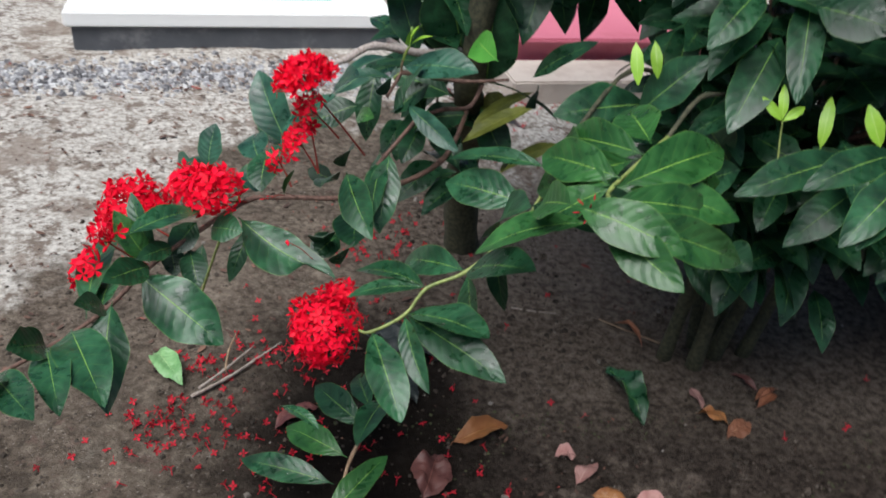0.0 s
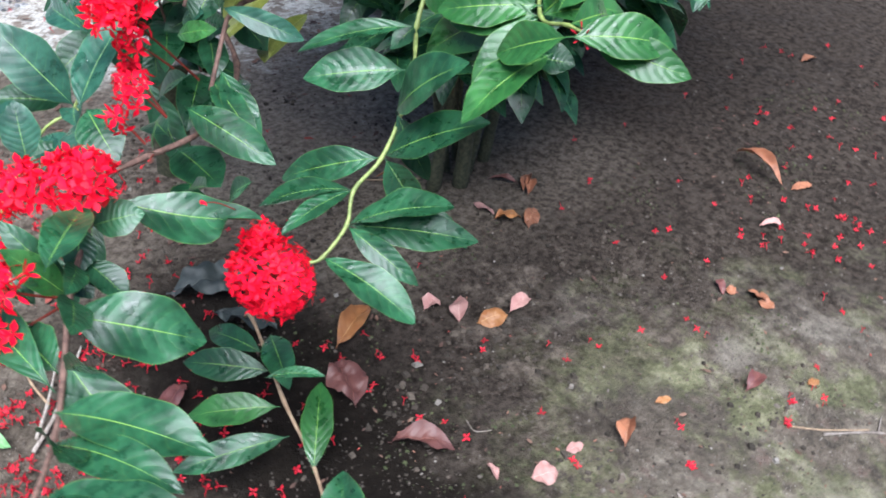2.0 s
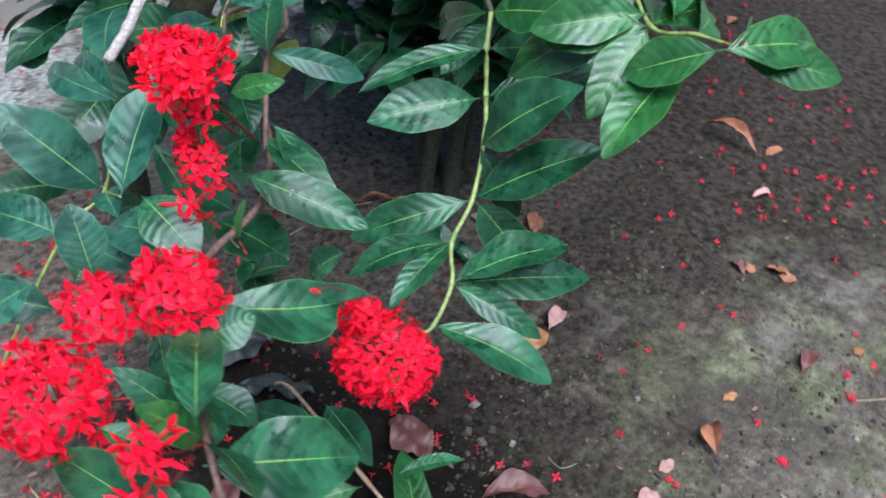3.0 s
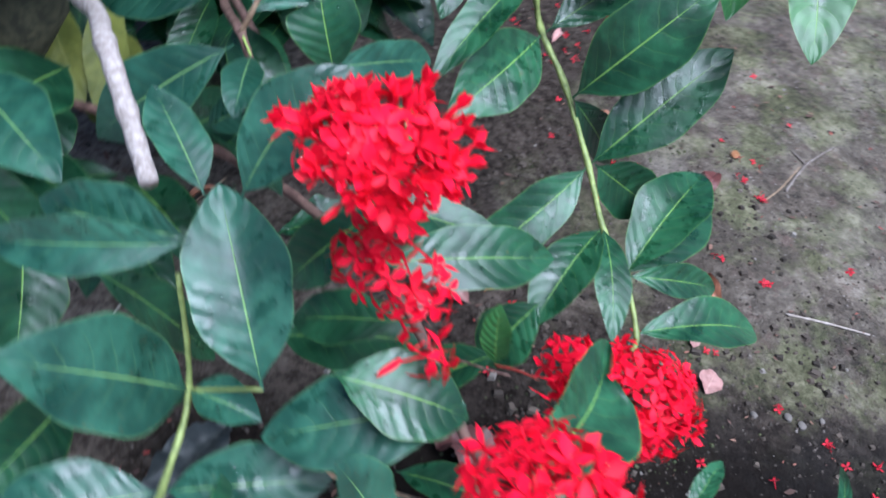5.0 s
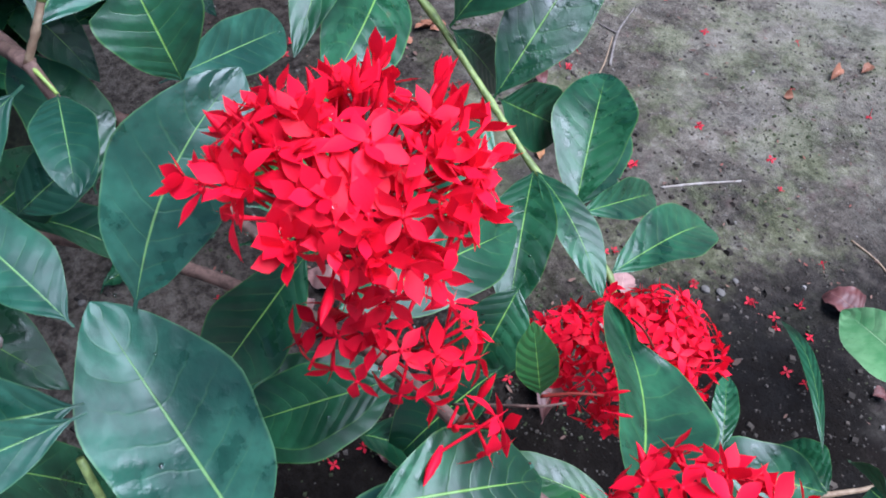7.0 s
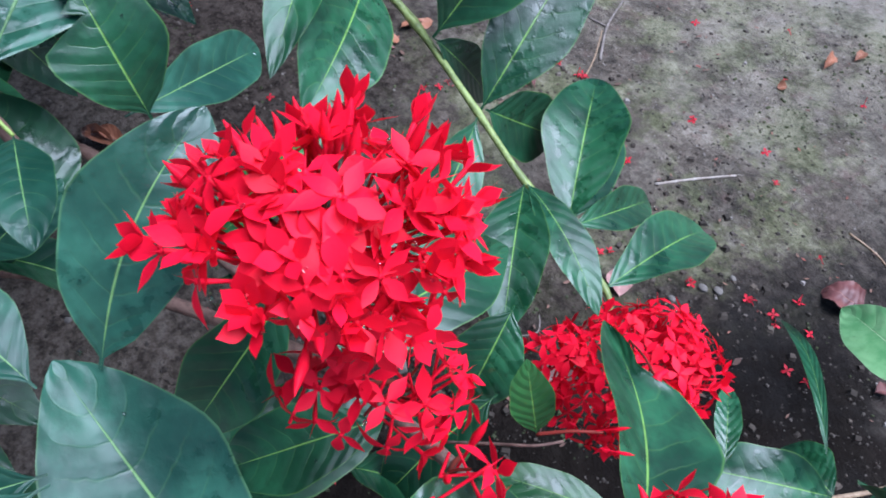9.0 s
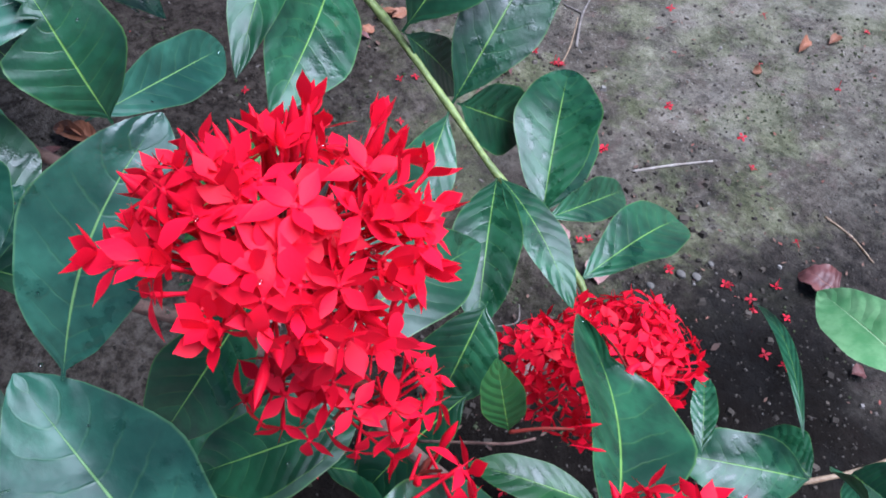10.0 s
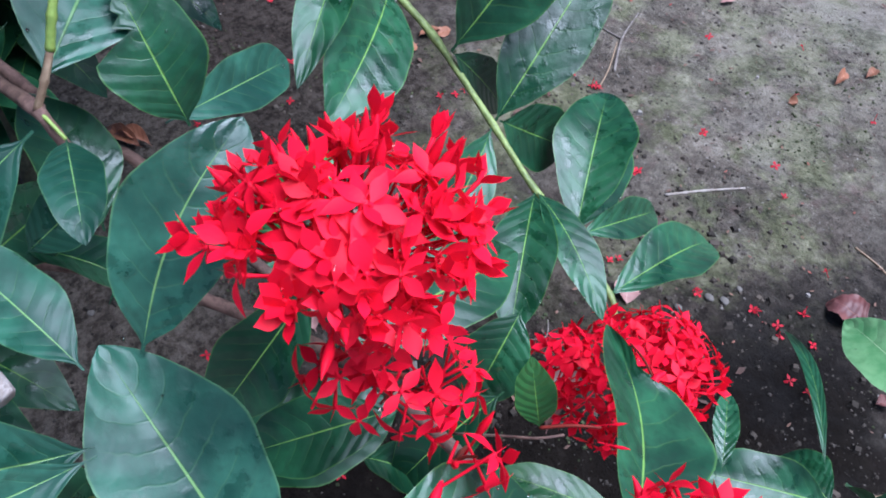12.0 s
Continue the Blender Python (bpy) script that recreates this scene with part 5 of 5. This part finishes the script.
fallen_leaf((-0.452, 1.213, 0.02), (-0.371, 1.115, 0.024), 0.045, LEAF_PALE, "pale green fallen leaf underside up", 0.12, 0.35, 0.9)
fallen_leaf((1.216, 0.967, 0.012), (1.197, 0.822, 0.016), 0.035, LEAF_DRY, "long curled brown dry leaf on bare soil", 0.25, 0.7, 0.9)
fallen_leaf((1.845, 1.151, 0.008), (1.913, 1.139, 0.012), 0.03, LEAF_DRY, "small brown dry leaf on bare soil", 0.12, 0.35, 0.9)
fallen_leaf((1.203, 0.804, 0.008), (1.261, 0.782, 0.012), 0.024, LEAF_DRY, "thin brown dry leaf on bare soil", 0.12, 0.35, 0.9)
fallen_leaf((0.801, 0.664, 0.008), (0.805, 0.621, 0.012), 0.024, LEAF_DRY, "orange-brown dry leaf on mossy soil", 0.12, 0.35, 0.9)
fallen_leaf((0.788, 0.722, 0.008), (0.764, 0.687, 0.012), 0.02, LEAF_MAROON, "small maroon dry leaf on mossy soil", 0.12, 0.35, 0.9)
fallen_leaf((1.008, 0.766, 0.008), (1.058, 0.741, 0.012), 0.02, LEAF_PINK, "small pink dry leaf on the soil", 0.12, 0.35, 0.9)
fallen_leaf((0.323, 0.568, 0.012), (0.378, 0.598, 0.016), 0.034, LEAF_DRY, "bright orange-brown cupped dry leaf on the soil", 0.2, 0.5, 0.9)
fallen_leaf((0.251, 0.622, 0.008), (0.281, 0.612, 0.012), 0.018, LEAF_PINK, "small pink dry leaf on the soil", 0.12, 0.35, 0.9)
fallen_leaf((0.176, 0.62, 0.008), (0.213, 0.601, 0.012), 0.036, LEAF_PINK, "rounded pink dry leaf on the soil", 0.12, 0.35, 0.9)
fallen_leaf((0.146, 0.678, 0.008), (0.134, 0.647, 0.012), 0.016, LEAF_PINK, "narrow pinkish dry leaf on the soil", 0.12, 0.35, 0.9)
fallen_leaf((0.052, 0.794, 0.008), (0.12, 0.722, 0.012), 0.04, LEAF_MAROON, "long maroon dead leaf on the soil", 0.12, 0.35, 0.9)
fallen_leaf((0.584, 0.523, 0.012), (0.643, 0.528, 0.016), 0.028, LEAF_MAROON, "dark maroon dry leaf on mossy soil", 0.2, 0.5, 0.9)
fallen_leaf((0.681, 0.466, 0.008), (0.704, 0.459, 0.012), 0.016, LEAF_OCHRE, "small orange dry leaf on mossy soil", 0.12, 0.35, 0.9)
fallen_leaf((0.444, 0.602, 0.008), (0.469, 0.588, 0.012), 0.014, LEAF_OCHRE, "tiny orange dry leaf on mossy soil", 0.12, 0.35, 0.9)
fallen_leaf((0.683, 1.14, 0.008), (0.748, 1.185, 0.012), 0.024, LEAF_DRY, "brown dry leaf beside the stems", 0.12, 0.35, 0.9)
fallen_leaf((0.661, 1.229, 0.008), (0.707, 1.179, 0.012), 0.02, LEAF_MAROON, "dark dry leaf beside the stems", 0.12, 0.35, 0.9)
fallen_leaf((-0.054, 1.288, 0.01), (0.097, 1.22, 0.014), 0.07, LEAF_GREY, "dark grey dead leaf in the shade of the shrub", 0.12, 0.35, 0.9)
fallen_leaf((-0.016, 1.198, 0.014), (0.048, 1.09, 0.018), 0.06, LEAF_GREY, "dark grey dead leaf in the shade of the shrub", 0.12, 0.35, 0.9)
fallen_leaf((0.441, 0.084, 0.012), (0.458, 0.048, 0.016), 0.021, LEAF_DRY, "cupped brown dry leaf on mossy soil", 0.2, 0.6, 0.9)
fallen_leaf((0.435, 0.029, 0.01), (0.446, -0.004, 0.014), 0.016, LEAF_DRY, "orange-brown dry leaf on mossy soil", 0.12, 0.35, 0.9)
fallen_leaf((0.041, 0.363, 0.012), (0.09, 0.382, 0.016), 0.05, LEAF_MAROON, "glossy maroon fallen leaf on the soil", 0.15, 0.3, 0.9)
fallen_leaf((-0.05, 0.424, 0.008), (-0.055, 0.406, 0.012), 0.02, LEAF_MAROON, "small dark curled dry leaf on the soil", 0.2, 0.6, 0.9)
fallen_leaf((0.808, 0.65, 0.008), (0.815, 0.621, 0.012), 0.026, LEAF_DRY, "orange dry leaf under the branch", 0.12, 0.35, 0.9)
fallen_leaf((0.781, 0.695, 0.008), (0.782, 0.673, 0.012), 0.024, LEAF_DRY, "orange dry leaf under the branch", 0.12, 0.35, 0.9)
fallen_leaf((0.433, 0.181, 0.008), (0.429, 0.164, 0.012), 0.016, LEAF_DRY, "small orange dry leaf on mossy soil", 0.12, 0.35, 0.9)
fallen_leaf((0.708, 0.122, 0.008), (0.705, 0.09, 0.012), 0.02, LEAF_PINK, "small pink dry leaf on the soil", 0.12, 0.35, 0.9)
fallen_leaf((0.799, 0.636, 0.008), (0.804, 0.604, 0.012), 0.022, LEAF_DRY, "orange dry leaf under the branch", 0.12, 0.35, 0.9)
fallen_leaf((0.681, -0.124, 0.008), (0.717, -0.203, 0.012), 0.03, LEAF_DRY, "brown dry leaf on the soil", 0.12, 0.35, 0.9)

# ---- fallen florets ----
for spot in [(0.846, 1.093), (0.716, 0.910), (0.822, 0.766), (0.467, 0.759), (0.466, 0.739), (0.398, 0.751), (0.399, 0.795), (0.317, 0.869), (0.300, 0.854), (0.436, 0.554), (0.586, 0.447), (0.678, 0.433), (0.636, 0.472), (0.384, 0.491), (0.248, 0.605), (0.151, 0.730)]:
    fallen_floret(spot)
for spot in [(0.145, 0.773), (0.120, 0.803), (0.157, 0.958), (0.110, 0.906), (0.202, 0.918), (0.648, 0.645), (0.646, 0.686), (0.560, 0.721), (0.884, 0.473), (1.186, 0.667), (1.166, 0.632), (1.126, 0.643), (1.099, 0.840), (1.334, 0.734), (1.466, 1.030), (1.013, 0.974), (1.003, 0.872), (1.891, 0.944), (1.966, 1.022), (0.279, 0.696)]:
    fallen_floret(spot)
for spot in [(0.418, 0.347), (0.318, 0.291), (0.258, 0.323), (0.442, 0.161), (0.343, 0.092), (0.433, -0.048), (0.546, 0.067), (0.631, 0.194), (0.627, 0.461), (0.579, 0.443), (0.381, 0.483), (0.642, 0.661), (0.127, 0.354), (0.012, 0.496), (0.069, 0.468), (0.109, 0.475), (0.158, 0.528), (0.042, 0.439), (-0.009, 0.486), (0.084, 0.421)]:
    fallen_floret(spot)
for spot in [(0.792, 0.338), (0.663, 0.428), (0.622, 0.462), (0.431, 0.542), (0.377, 0.490), (0.417, 0.349), (0.245, 0.593), (0.164, 0.528), (0.113, 0.477), (0.074, 0.646), (0.054, 0.561), (0.082, 0.462), (0.575, 0.440), (0.682, 0.458)]:
    fallen_floret(spot)
for spot in [(0.841, 1.088), (0.296, 1.122), (0.353, 1.088), (0.098, 0.901), (0.155, 0.947), (0.198, 0.904), (0.380, 1.668), (0.334, 1.468), (-0.353, 0.923), (-0.301, 0.930), (-0.435, 0.934), (-0.546, 0.912)]:
    fallen_floret(spot)

# ---- twigs and pebbles ----
loose_twig([(-0.35, 1.09, 0.012), (-0.299, 1.139, 0.012), (-0.258, 1.195, 0.012), (-0.217, 1.252, 0.012)], 0.0035, 0.002, TWIG_DRY, "pale dry twig lying on the soil")
loose_twig([(-0.339, 1.104, 0.02), (-0.306, 1.153, 0.02), (-0.264, 1.228, 0.02)], 0.003, 0.0015, TWIG_DRY, "pale dry twig lying on the soil")
loose_twig([(-0.303, 1.153, 0.02), (-0.308, 1.209, 0.02), (-0.305, 1.267, 0.02)], 0.0025, 0.0012, STEM_TAN, "short brown twig standing on the soil")
loose_twig([(0.326, 0.472, 0.005), (0.312, 0.416, 0.005), (0.294, 0.361, 0.005)], 0.0022, 0.0016, TWIG_DRY, "straight pale twig on mossy soil")
loose_twig([(0.605, 0.395, 0.006), (0.676, 0.341, 0.006), (0.738, 0.271, 0.006)], 0.0026, 0.0014, TWIG_GREY, "thin forked twig on the soil")
loose_twig([(0.676, 0.341, 0.006), (0.717, 0.354, 0.006)], 0.0018, 0.001, TWIG_GREY, "thin forked twig on the soil")
loose_twig([(0.149, 0.287, 0.004), (0.108, 0.278, 0.004), (0.064, 0.282, 0.004)], 0.0015, 0.001, STEM_TAN, "thin brown twig on mossy soil")
loose_twig([(0.578, 0.438, 0.004), (0.614, 0.4, 0.004), (0.671, 0.353, 0.004)], 0.0012, 0.001, STEM_TAN, "thin brown twig on mossy soil")
loose_twig([(0.177, 0.758, 0.004), (0.172, 0.734, 0.004), (0.194, 0.72, 0.004)], 0.001, 0.0008, TWIG_GREY, "thin curled straw on the soil")
loose_twig([(0.248, 1.415, 0.006), (0.295, 1.403, 0.006), (0.343, 1.399, 0.006)], 0.0018, 0.001, TWIG_DRY, "pale dry twig in the shade of the shrub")
loose_twig([(0.552, 1.324, 0.006), (0.477, 1.365, 0.006), (0.434, 1.391, 0.006)], 0.0018, 0.001, STEM_TAN, "brown dry twig beside the stems")
pebble((-0.27, 1.027, 0.004), 0.011)
pebble((0.147, 0.519, 0.004), 0.011)
pebble((0.135, 0.504, 0.004), 0.012)
pebble((0.149, 0.562, 0.004), 0.01)
pebble((0.146, 0.474, 0.004), 0.008)
pebble((0.407, 1.243, 0.004), 0.01)
pebble((0.929, 0.662, 0.004), 0.008)
pebble((0.245, 1.521, 0.004), 0.009)

# stems from the ground, twigs, and whorls of leaves that fill the shrub behind
def stem_at(x, y, top, r0, r1, mat, bow=0.0):
    a, b = Vector((x, y, -0.02)), Vector(top)
    m = a.lerp(b, 0.5) + Vector((bow, -bow * 0.5, 0.04))
    return tube(bush, "stem", [a, m, b], r0, r1, mat, 8, 0.1)


stem_at(0.545, 1.275, (0.54, 1.22, 0.55), 0.016, 0.008, BARK_MOSSY, 0.01)
stem_at(0.600, 1.250, (0.62, 1.19, 0.55), 0.018, 0.008, BARK_MOSSY, -0.01)
stem_at(0.650, 1.290, (0.69, 1.26, 0.6), 0.017, 0.008, BARK_MOSSY, 0.02)
stem_at(0.715, 1.300, (0.78, 1.32, 0.6), 0.015, 0.007, BARK_MOSSY, 0.02)
stem_at(0.680, 1.340, (0.64, 1.45, 0.75), 0.016, 0.008, BARK_MOSSY, 0.0)
stem_at(0.620, 1.320, (0.55, 1.42, 0.75), 0.014, 0.007, BARK_MOSSY, 0.0)

SHARED_LEAVES = [mesh_data("leaf", *(lambda b: (b[0], b[1]))(blade(0.13, 0.052, 0.09, 0.22, 0.5, 0.1 * (k - 2), 200 + k, droop=0.1)), LEAF,
                           blade(0.13, 0.052, 0.09, 0.22, 0.5, 0.1 * (k - 2), 200 + k, droop=0.1)[2]) for k in range(5)]


def whorl(owner, rng, at, out, count, droop=0.3, scale=1.0):
    """A twig's end: leaves in crossed pairs round it."""
    out = Vector(out).normalized()
    side = out.cross(Vector((0, 0, 1))).normalized()
    for i in range(count):
        back = (i // 2) * 0.035
        a = (i % 2) * math.pi + (i // 2) * 1.45 + rng.uniform(-0.3, 0.3)
        d = (side * math.cos(a) + side.cross(out) * math.sin(a) * 0.5 + out * rng.uniform(0.3, 0.9) - Vector((0, 0, droop * rng.uniform(0.4, 1.2)))).normalized()
        ob = new("leaf", SHARED_LEAVES[rng.randrange(5)])
        ob.location = Vector(at) - out * back
        ob.rotation_euler = axes(d, (rng.uniform(-0.5, 0.2), rng.uniform(-0.7, 0.0), 1.0)).to_euler()
        s = scale * rng.uniform(0.75, 1.15)
        ob.scale = (s, s, s)
        hold(ob, owner)


def thicket(owner, rng, root, tips, mat=None):
    for at, out, n in tips:
        at = Vector(at)
        if between(at):
            continue
        mid = Vector(root).lerp(at, 0.55) + Vector((rng.uniform(-0.04, 0.04), rng.uniform(-0.04, 0.04), 0.05))
        tube(owner, "twig", [root, mid, at], 0.004, 0.0018, BARK, 6, 0.2)
        whorl(owner, rng, at, out, n)


def crown(owner, name, seed, count, spot, size, label):
    """The shrub's many upper leaves, one mesh."""
    rng = random.Random(seed)
    verts, faces, uvs = [], [], []
    shapes = [blade(0.13, 0.054, 0.1, 0.2, 0.5, 0.2 * (k - 1), 300 + k, cols=1, droop=0.12, rows=PROFILE) for k in range(3)]
    for i in range(count):
        p = spot(rng)
        if between(p):
            continue
        a = rng.uniform(0, 6.28)
        d = Vector((math.cos(a), math.sin(a), rng.uniform(-0.7, 0.25)))
        r = axes(d, (rng.uniform(-0.4, 0.4), rng.uniform(-0.6, 0.2), 1.0))
        sv, sf, su = shapes[rng.randrange(3)]
        o = len(verts)
        s = size * rng.uniform(0.75, 1.2)
        verts += [r @ (Vector(v) * s) + p for v in sv]
        uvs += su
        faces += [tuple(o + k for k in f) for f in sf]
    ob = mesh_object(name, verts, faces, LEAF, owner, (0, 0, 0), label, True, uvs)
    ob["kind"] = "stuff"
    return ob


def upper_spot(rng):
    while True:
        x, y, z = rng.uniform(-0.15, 1.85), rng.uniform(0.55, 2.1), rng.uniform(0.62, 2.05)
        f = ((x - 0.87) / 0.98) ** 2 + ((y - 1.35) / 0.78) ** 2 + ((z - 1.4) / 0.72) ** 2
        if y > 0.92 and 0.25 < f + rng.uniform(-0.25, 0.25) < 1.0 and not (y < 1.05 and z < 0.95 and x < 0.5) and not (x < 0.35 and z < 1.05) and not (y < 0.85 and z < 1.12):
            return Vector((x, y, z))


def back_spot(rng):
    while True:
        x, y, z = rng.uniform(-0.15, 0.55), rng.uniform(1.3, 1.85), rng.uniform(0.45, 1.7)
        if z > 0.95 or (x > 0.02 and rng.random() < 0.6):
            return Vector((x, y, z))


def low_spot(rng):
    while True:
        x, y, z = rng.uniform(0.36, 1.5), rng.uniform(0.98, 1.75), rng.uniform(0.2, 0.72)
        out = max(abs(x - 0.68) - 0.1, 0) + max(abs(y - 1.3) - 0.08, 0)
        if z > 0.22 + 0.55 * out + (0.10 if y < 1.12 else 0):
            return Vector((x, y, z))


def between(p):
    """The open gap between the two shrubs, low down."""
    return 0.11 < p.x / p.y < 0.33 and p.y > 1.1 and p.z < 0.76 - 0.3 * (p.y - 1.16)


rng = random.Random(77)
tips = []
for i in range(30):
    x, y = 0.85 + rng.uniform(-0.5, 0.75), 1.22 + rng.uniform(-0.35, 0.5)
    z = rng.uniform(0.55, 0.95)
    if x < 0.5 and y < 1.0:
        y += 0.25
    tips.append(((x, y, z), (rng.uniform(-0.6, 0.4), rng.uniform(-1, 0.1), 0.25), 6))
thicket(bush, rng, (0.66, 1.28, 0.45), tips)
# carried up past what is seen, spread wide to shade the soil
crown(bush, "crown", 21, 2400, upper_spot, 1.0, "dense dark green upper leaves")
crown(bush, "inner_leaves", 23, 900, low_spot, 0.95, "dark inner leaves close over the stems")
crown(bush, "skirt_leaves", 24, 120, lambda r: Vector((r.uniform(0.45, 0.76), r.uniform(1.08, 1.22), r.uniform(0.36, 0.52))), 0.95, "dark leaves that hang before the stems")
tips = []
for i in range(12):
    x, y, z = rng.uniform(-0.05, 0.40), rng.uniform(1.28, 1.62), rng.uniform(0.35, 0.85)
    tips.append(((x, y, z), (rng.uniform(-0.7, 0.5), rng.uniform(-0.9, 0.2), 0.2), 6))
thicket(shrub, rng, (0.12, 1.45, 0.42), tips)
crown(shrub, "crown", 22, 420, back_spot, 1.0, "dense dark green upper leaves")

# drifts of shed florets, too many to count
def drift(centres, seed):
    rng = random.Random(seed)
    shapes = [floret_mesh(60 + k, 0.7, 0.012, 0.0088) for k in range(4)]
    verts, faces = [], []
    for cx, cy, spread, count in centres:
        for i in range(count):
            x, y = rng.gauss(cx, spread), rng.gauss(cy, spread * 0.8)
            turn = Vector((rng.uniform(-1, 1), rng.uniform(-1, 1), rng.uniform(0.2, 1))).to_track_quat("Z", "Y")
            sv, sf = shapes[rng.randrange(4)]
            low = min((turn @ Vector(v)).z for v in sv)
            at = Vector((x, y, ground_height(x, y) + 0.0008 - low * 0.8))
            o = len(verts)
            verts += [turn @ Vector(v) + at for v in sv]
            faces += [tuple(o + k for k in f) for f in sf]
    return tagged(mesh_object("fallen_petals", verts, faces, PETAL_OLD), "drifts of small shed red florets on the soil", "petals", kind="stuff")


drift([(-0.41, 1.03, 0.035, 26), (-0.36, 1.17, 0.035, 16), (-0.22, 1.23, 0.06, 34), (-0.17, 1.20, 0.03, 14), (-0.27, 0.98, 0.10, 30), (-0.10, 1.60, 0.06, 34), (-0.02, 1.70, 0.09, 24), (0.0, 1.3, 0.12, 24), (-0.15, 0.85, 0.1, 22), (1.55, 0.98, 0.25, 26), (1.12, 0.70, 0.10, 22), (-0.33, 1.05, 0.05, 24), (0.45, 2.55, 0.16, 60)], 9)

# red florets shed under the flowering branch
rng = random.Random(5)
shed = 0
while shed < 90:
    x, y = rng.gauss(-0.22, 0.16), rng.gauss(1.02, 0.17)
    if shed > 60:
        x, y = rng.gauss(0.0, 0.12), rng.gauss(1.45, 0.13)
    if y > 0.75 and abs(x) < 0.7:
        fallen_floret((x, y))
        shed += 1
for i in range(30):
    fallen_floret((rng.uniform(0.7, 1.6), rng.uniform(0.2, 1.3)))

# rain drops on the open flowers and on the leaves
def drops(places, count, seed, label):
    rng = random.Random(seed)
    bm = bmesh.new()
    bmesh.ops.create_icosphere(bm, subdivisions=2, radius=1.0)
    ball = [v.co.copy() for v in bm.verts]
    tris = [tuple(v.index for v in f.verts) for f in bm.faces]
    bm.free()
    verts, faces = [], []
    for at, d in rng.sample(places, count):
        side = d.orthogonal().normalized() * rng.uniform(0.002, 0.006)
        side.rotate(Matrix.Rotation(rng.uniform(0, 6.28), 3, d))
        r = rng.uniform(0.0005, 0.0010)
        o = len(verts)
        verts += [at + side + v * r for v in ball]
        faces += [tuple(o + k for k in f) for f in tris]
    return tagged(mesh_object("water_drops", verts, faces, WATER), label, "water", kind="stuff")


drops(DROPS, 90, 4, "tiny clear rain drops on red petals")
drops(LEAF_DROPS, min(300, len(LEAF_DROPS)), 6, "tiny clear rain drops on green leaves")
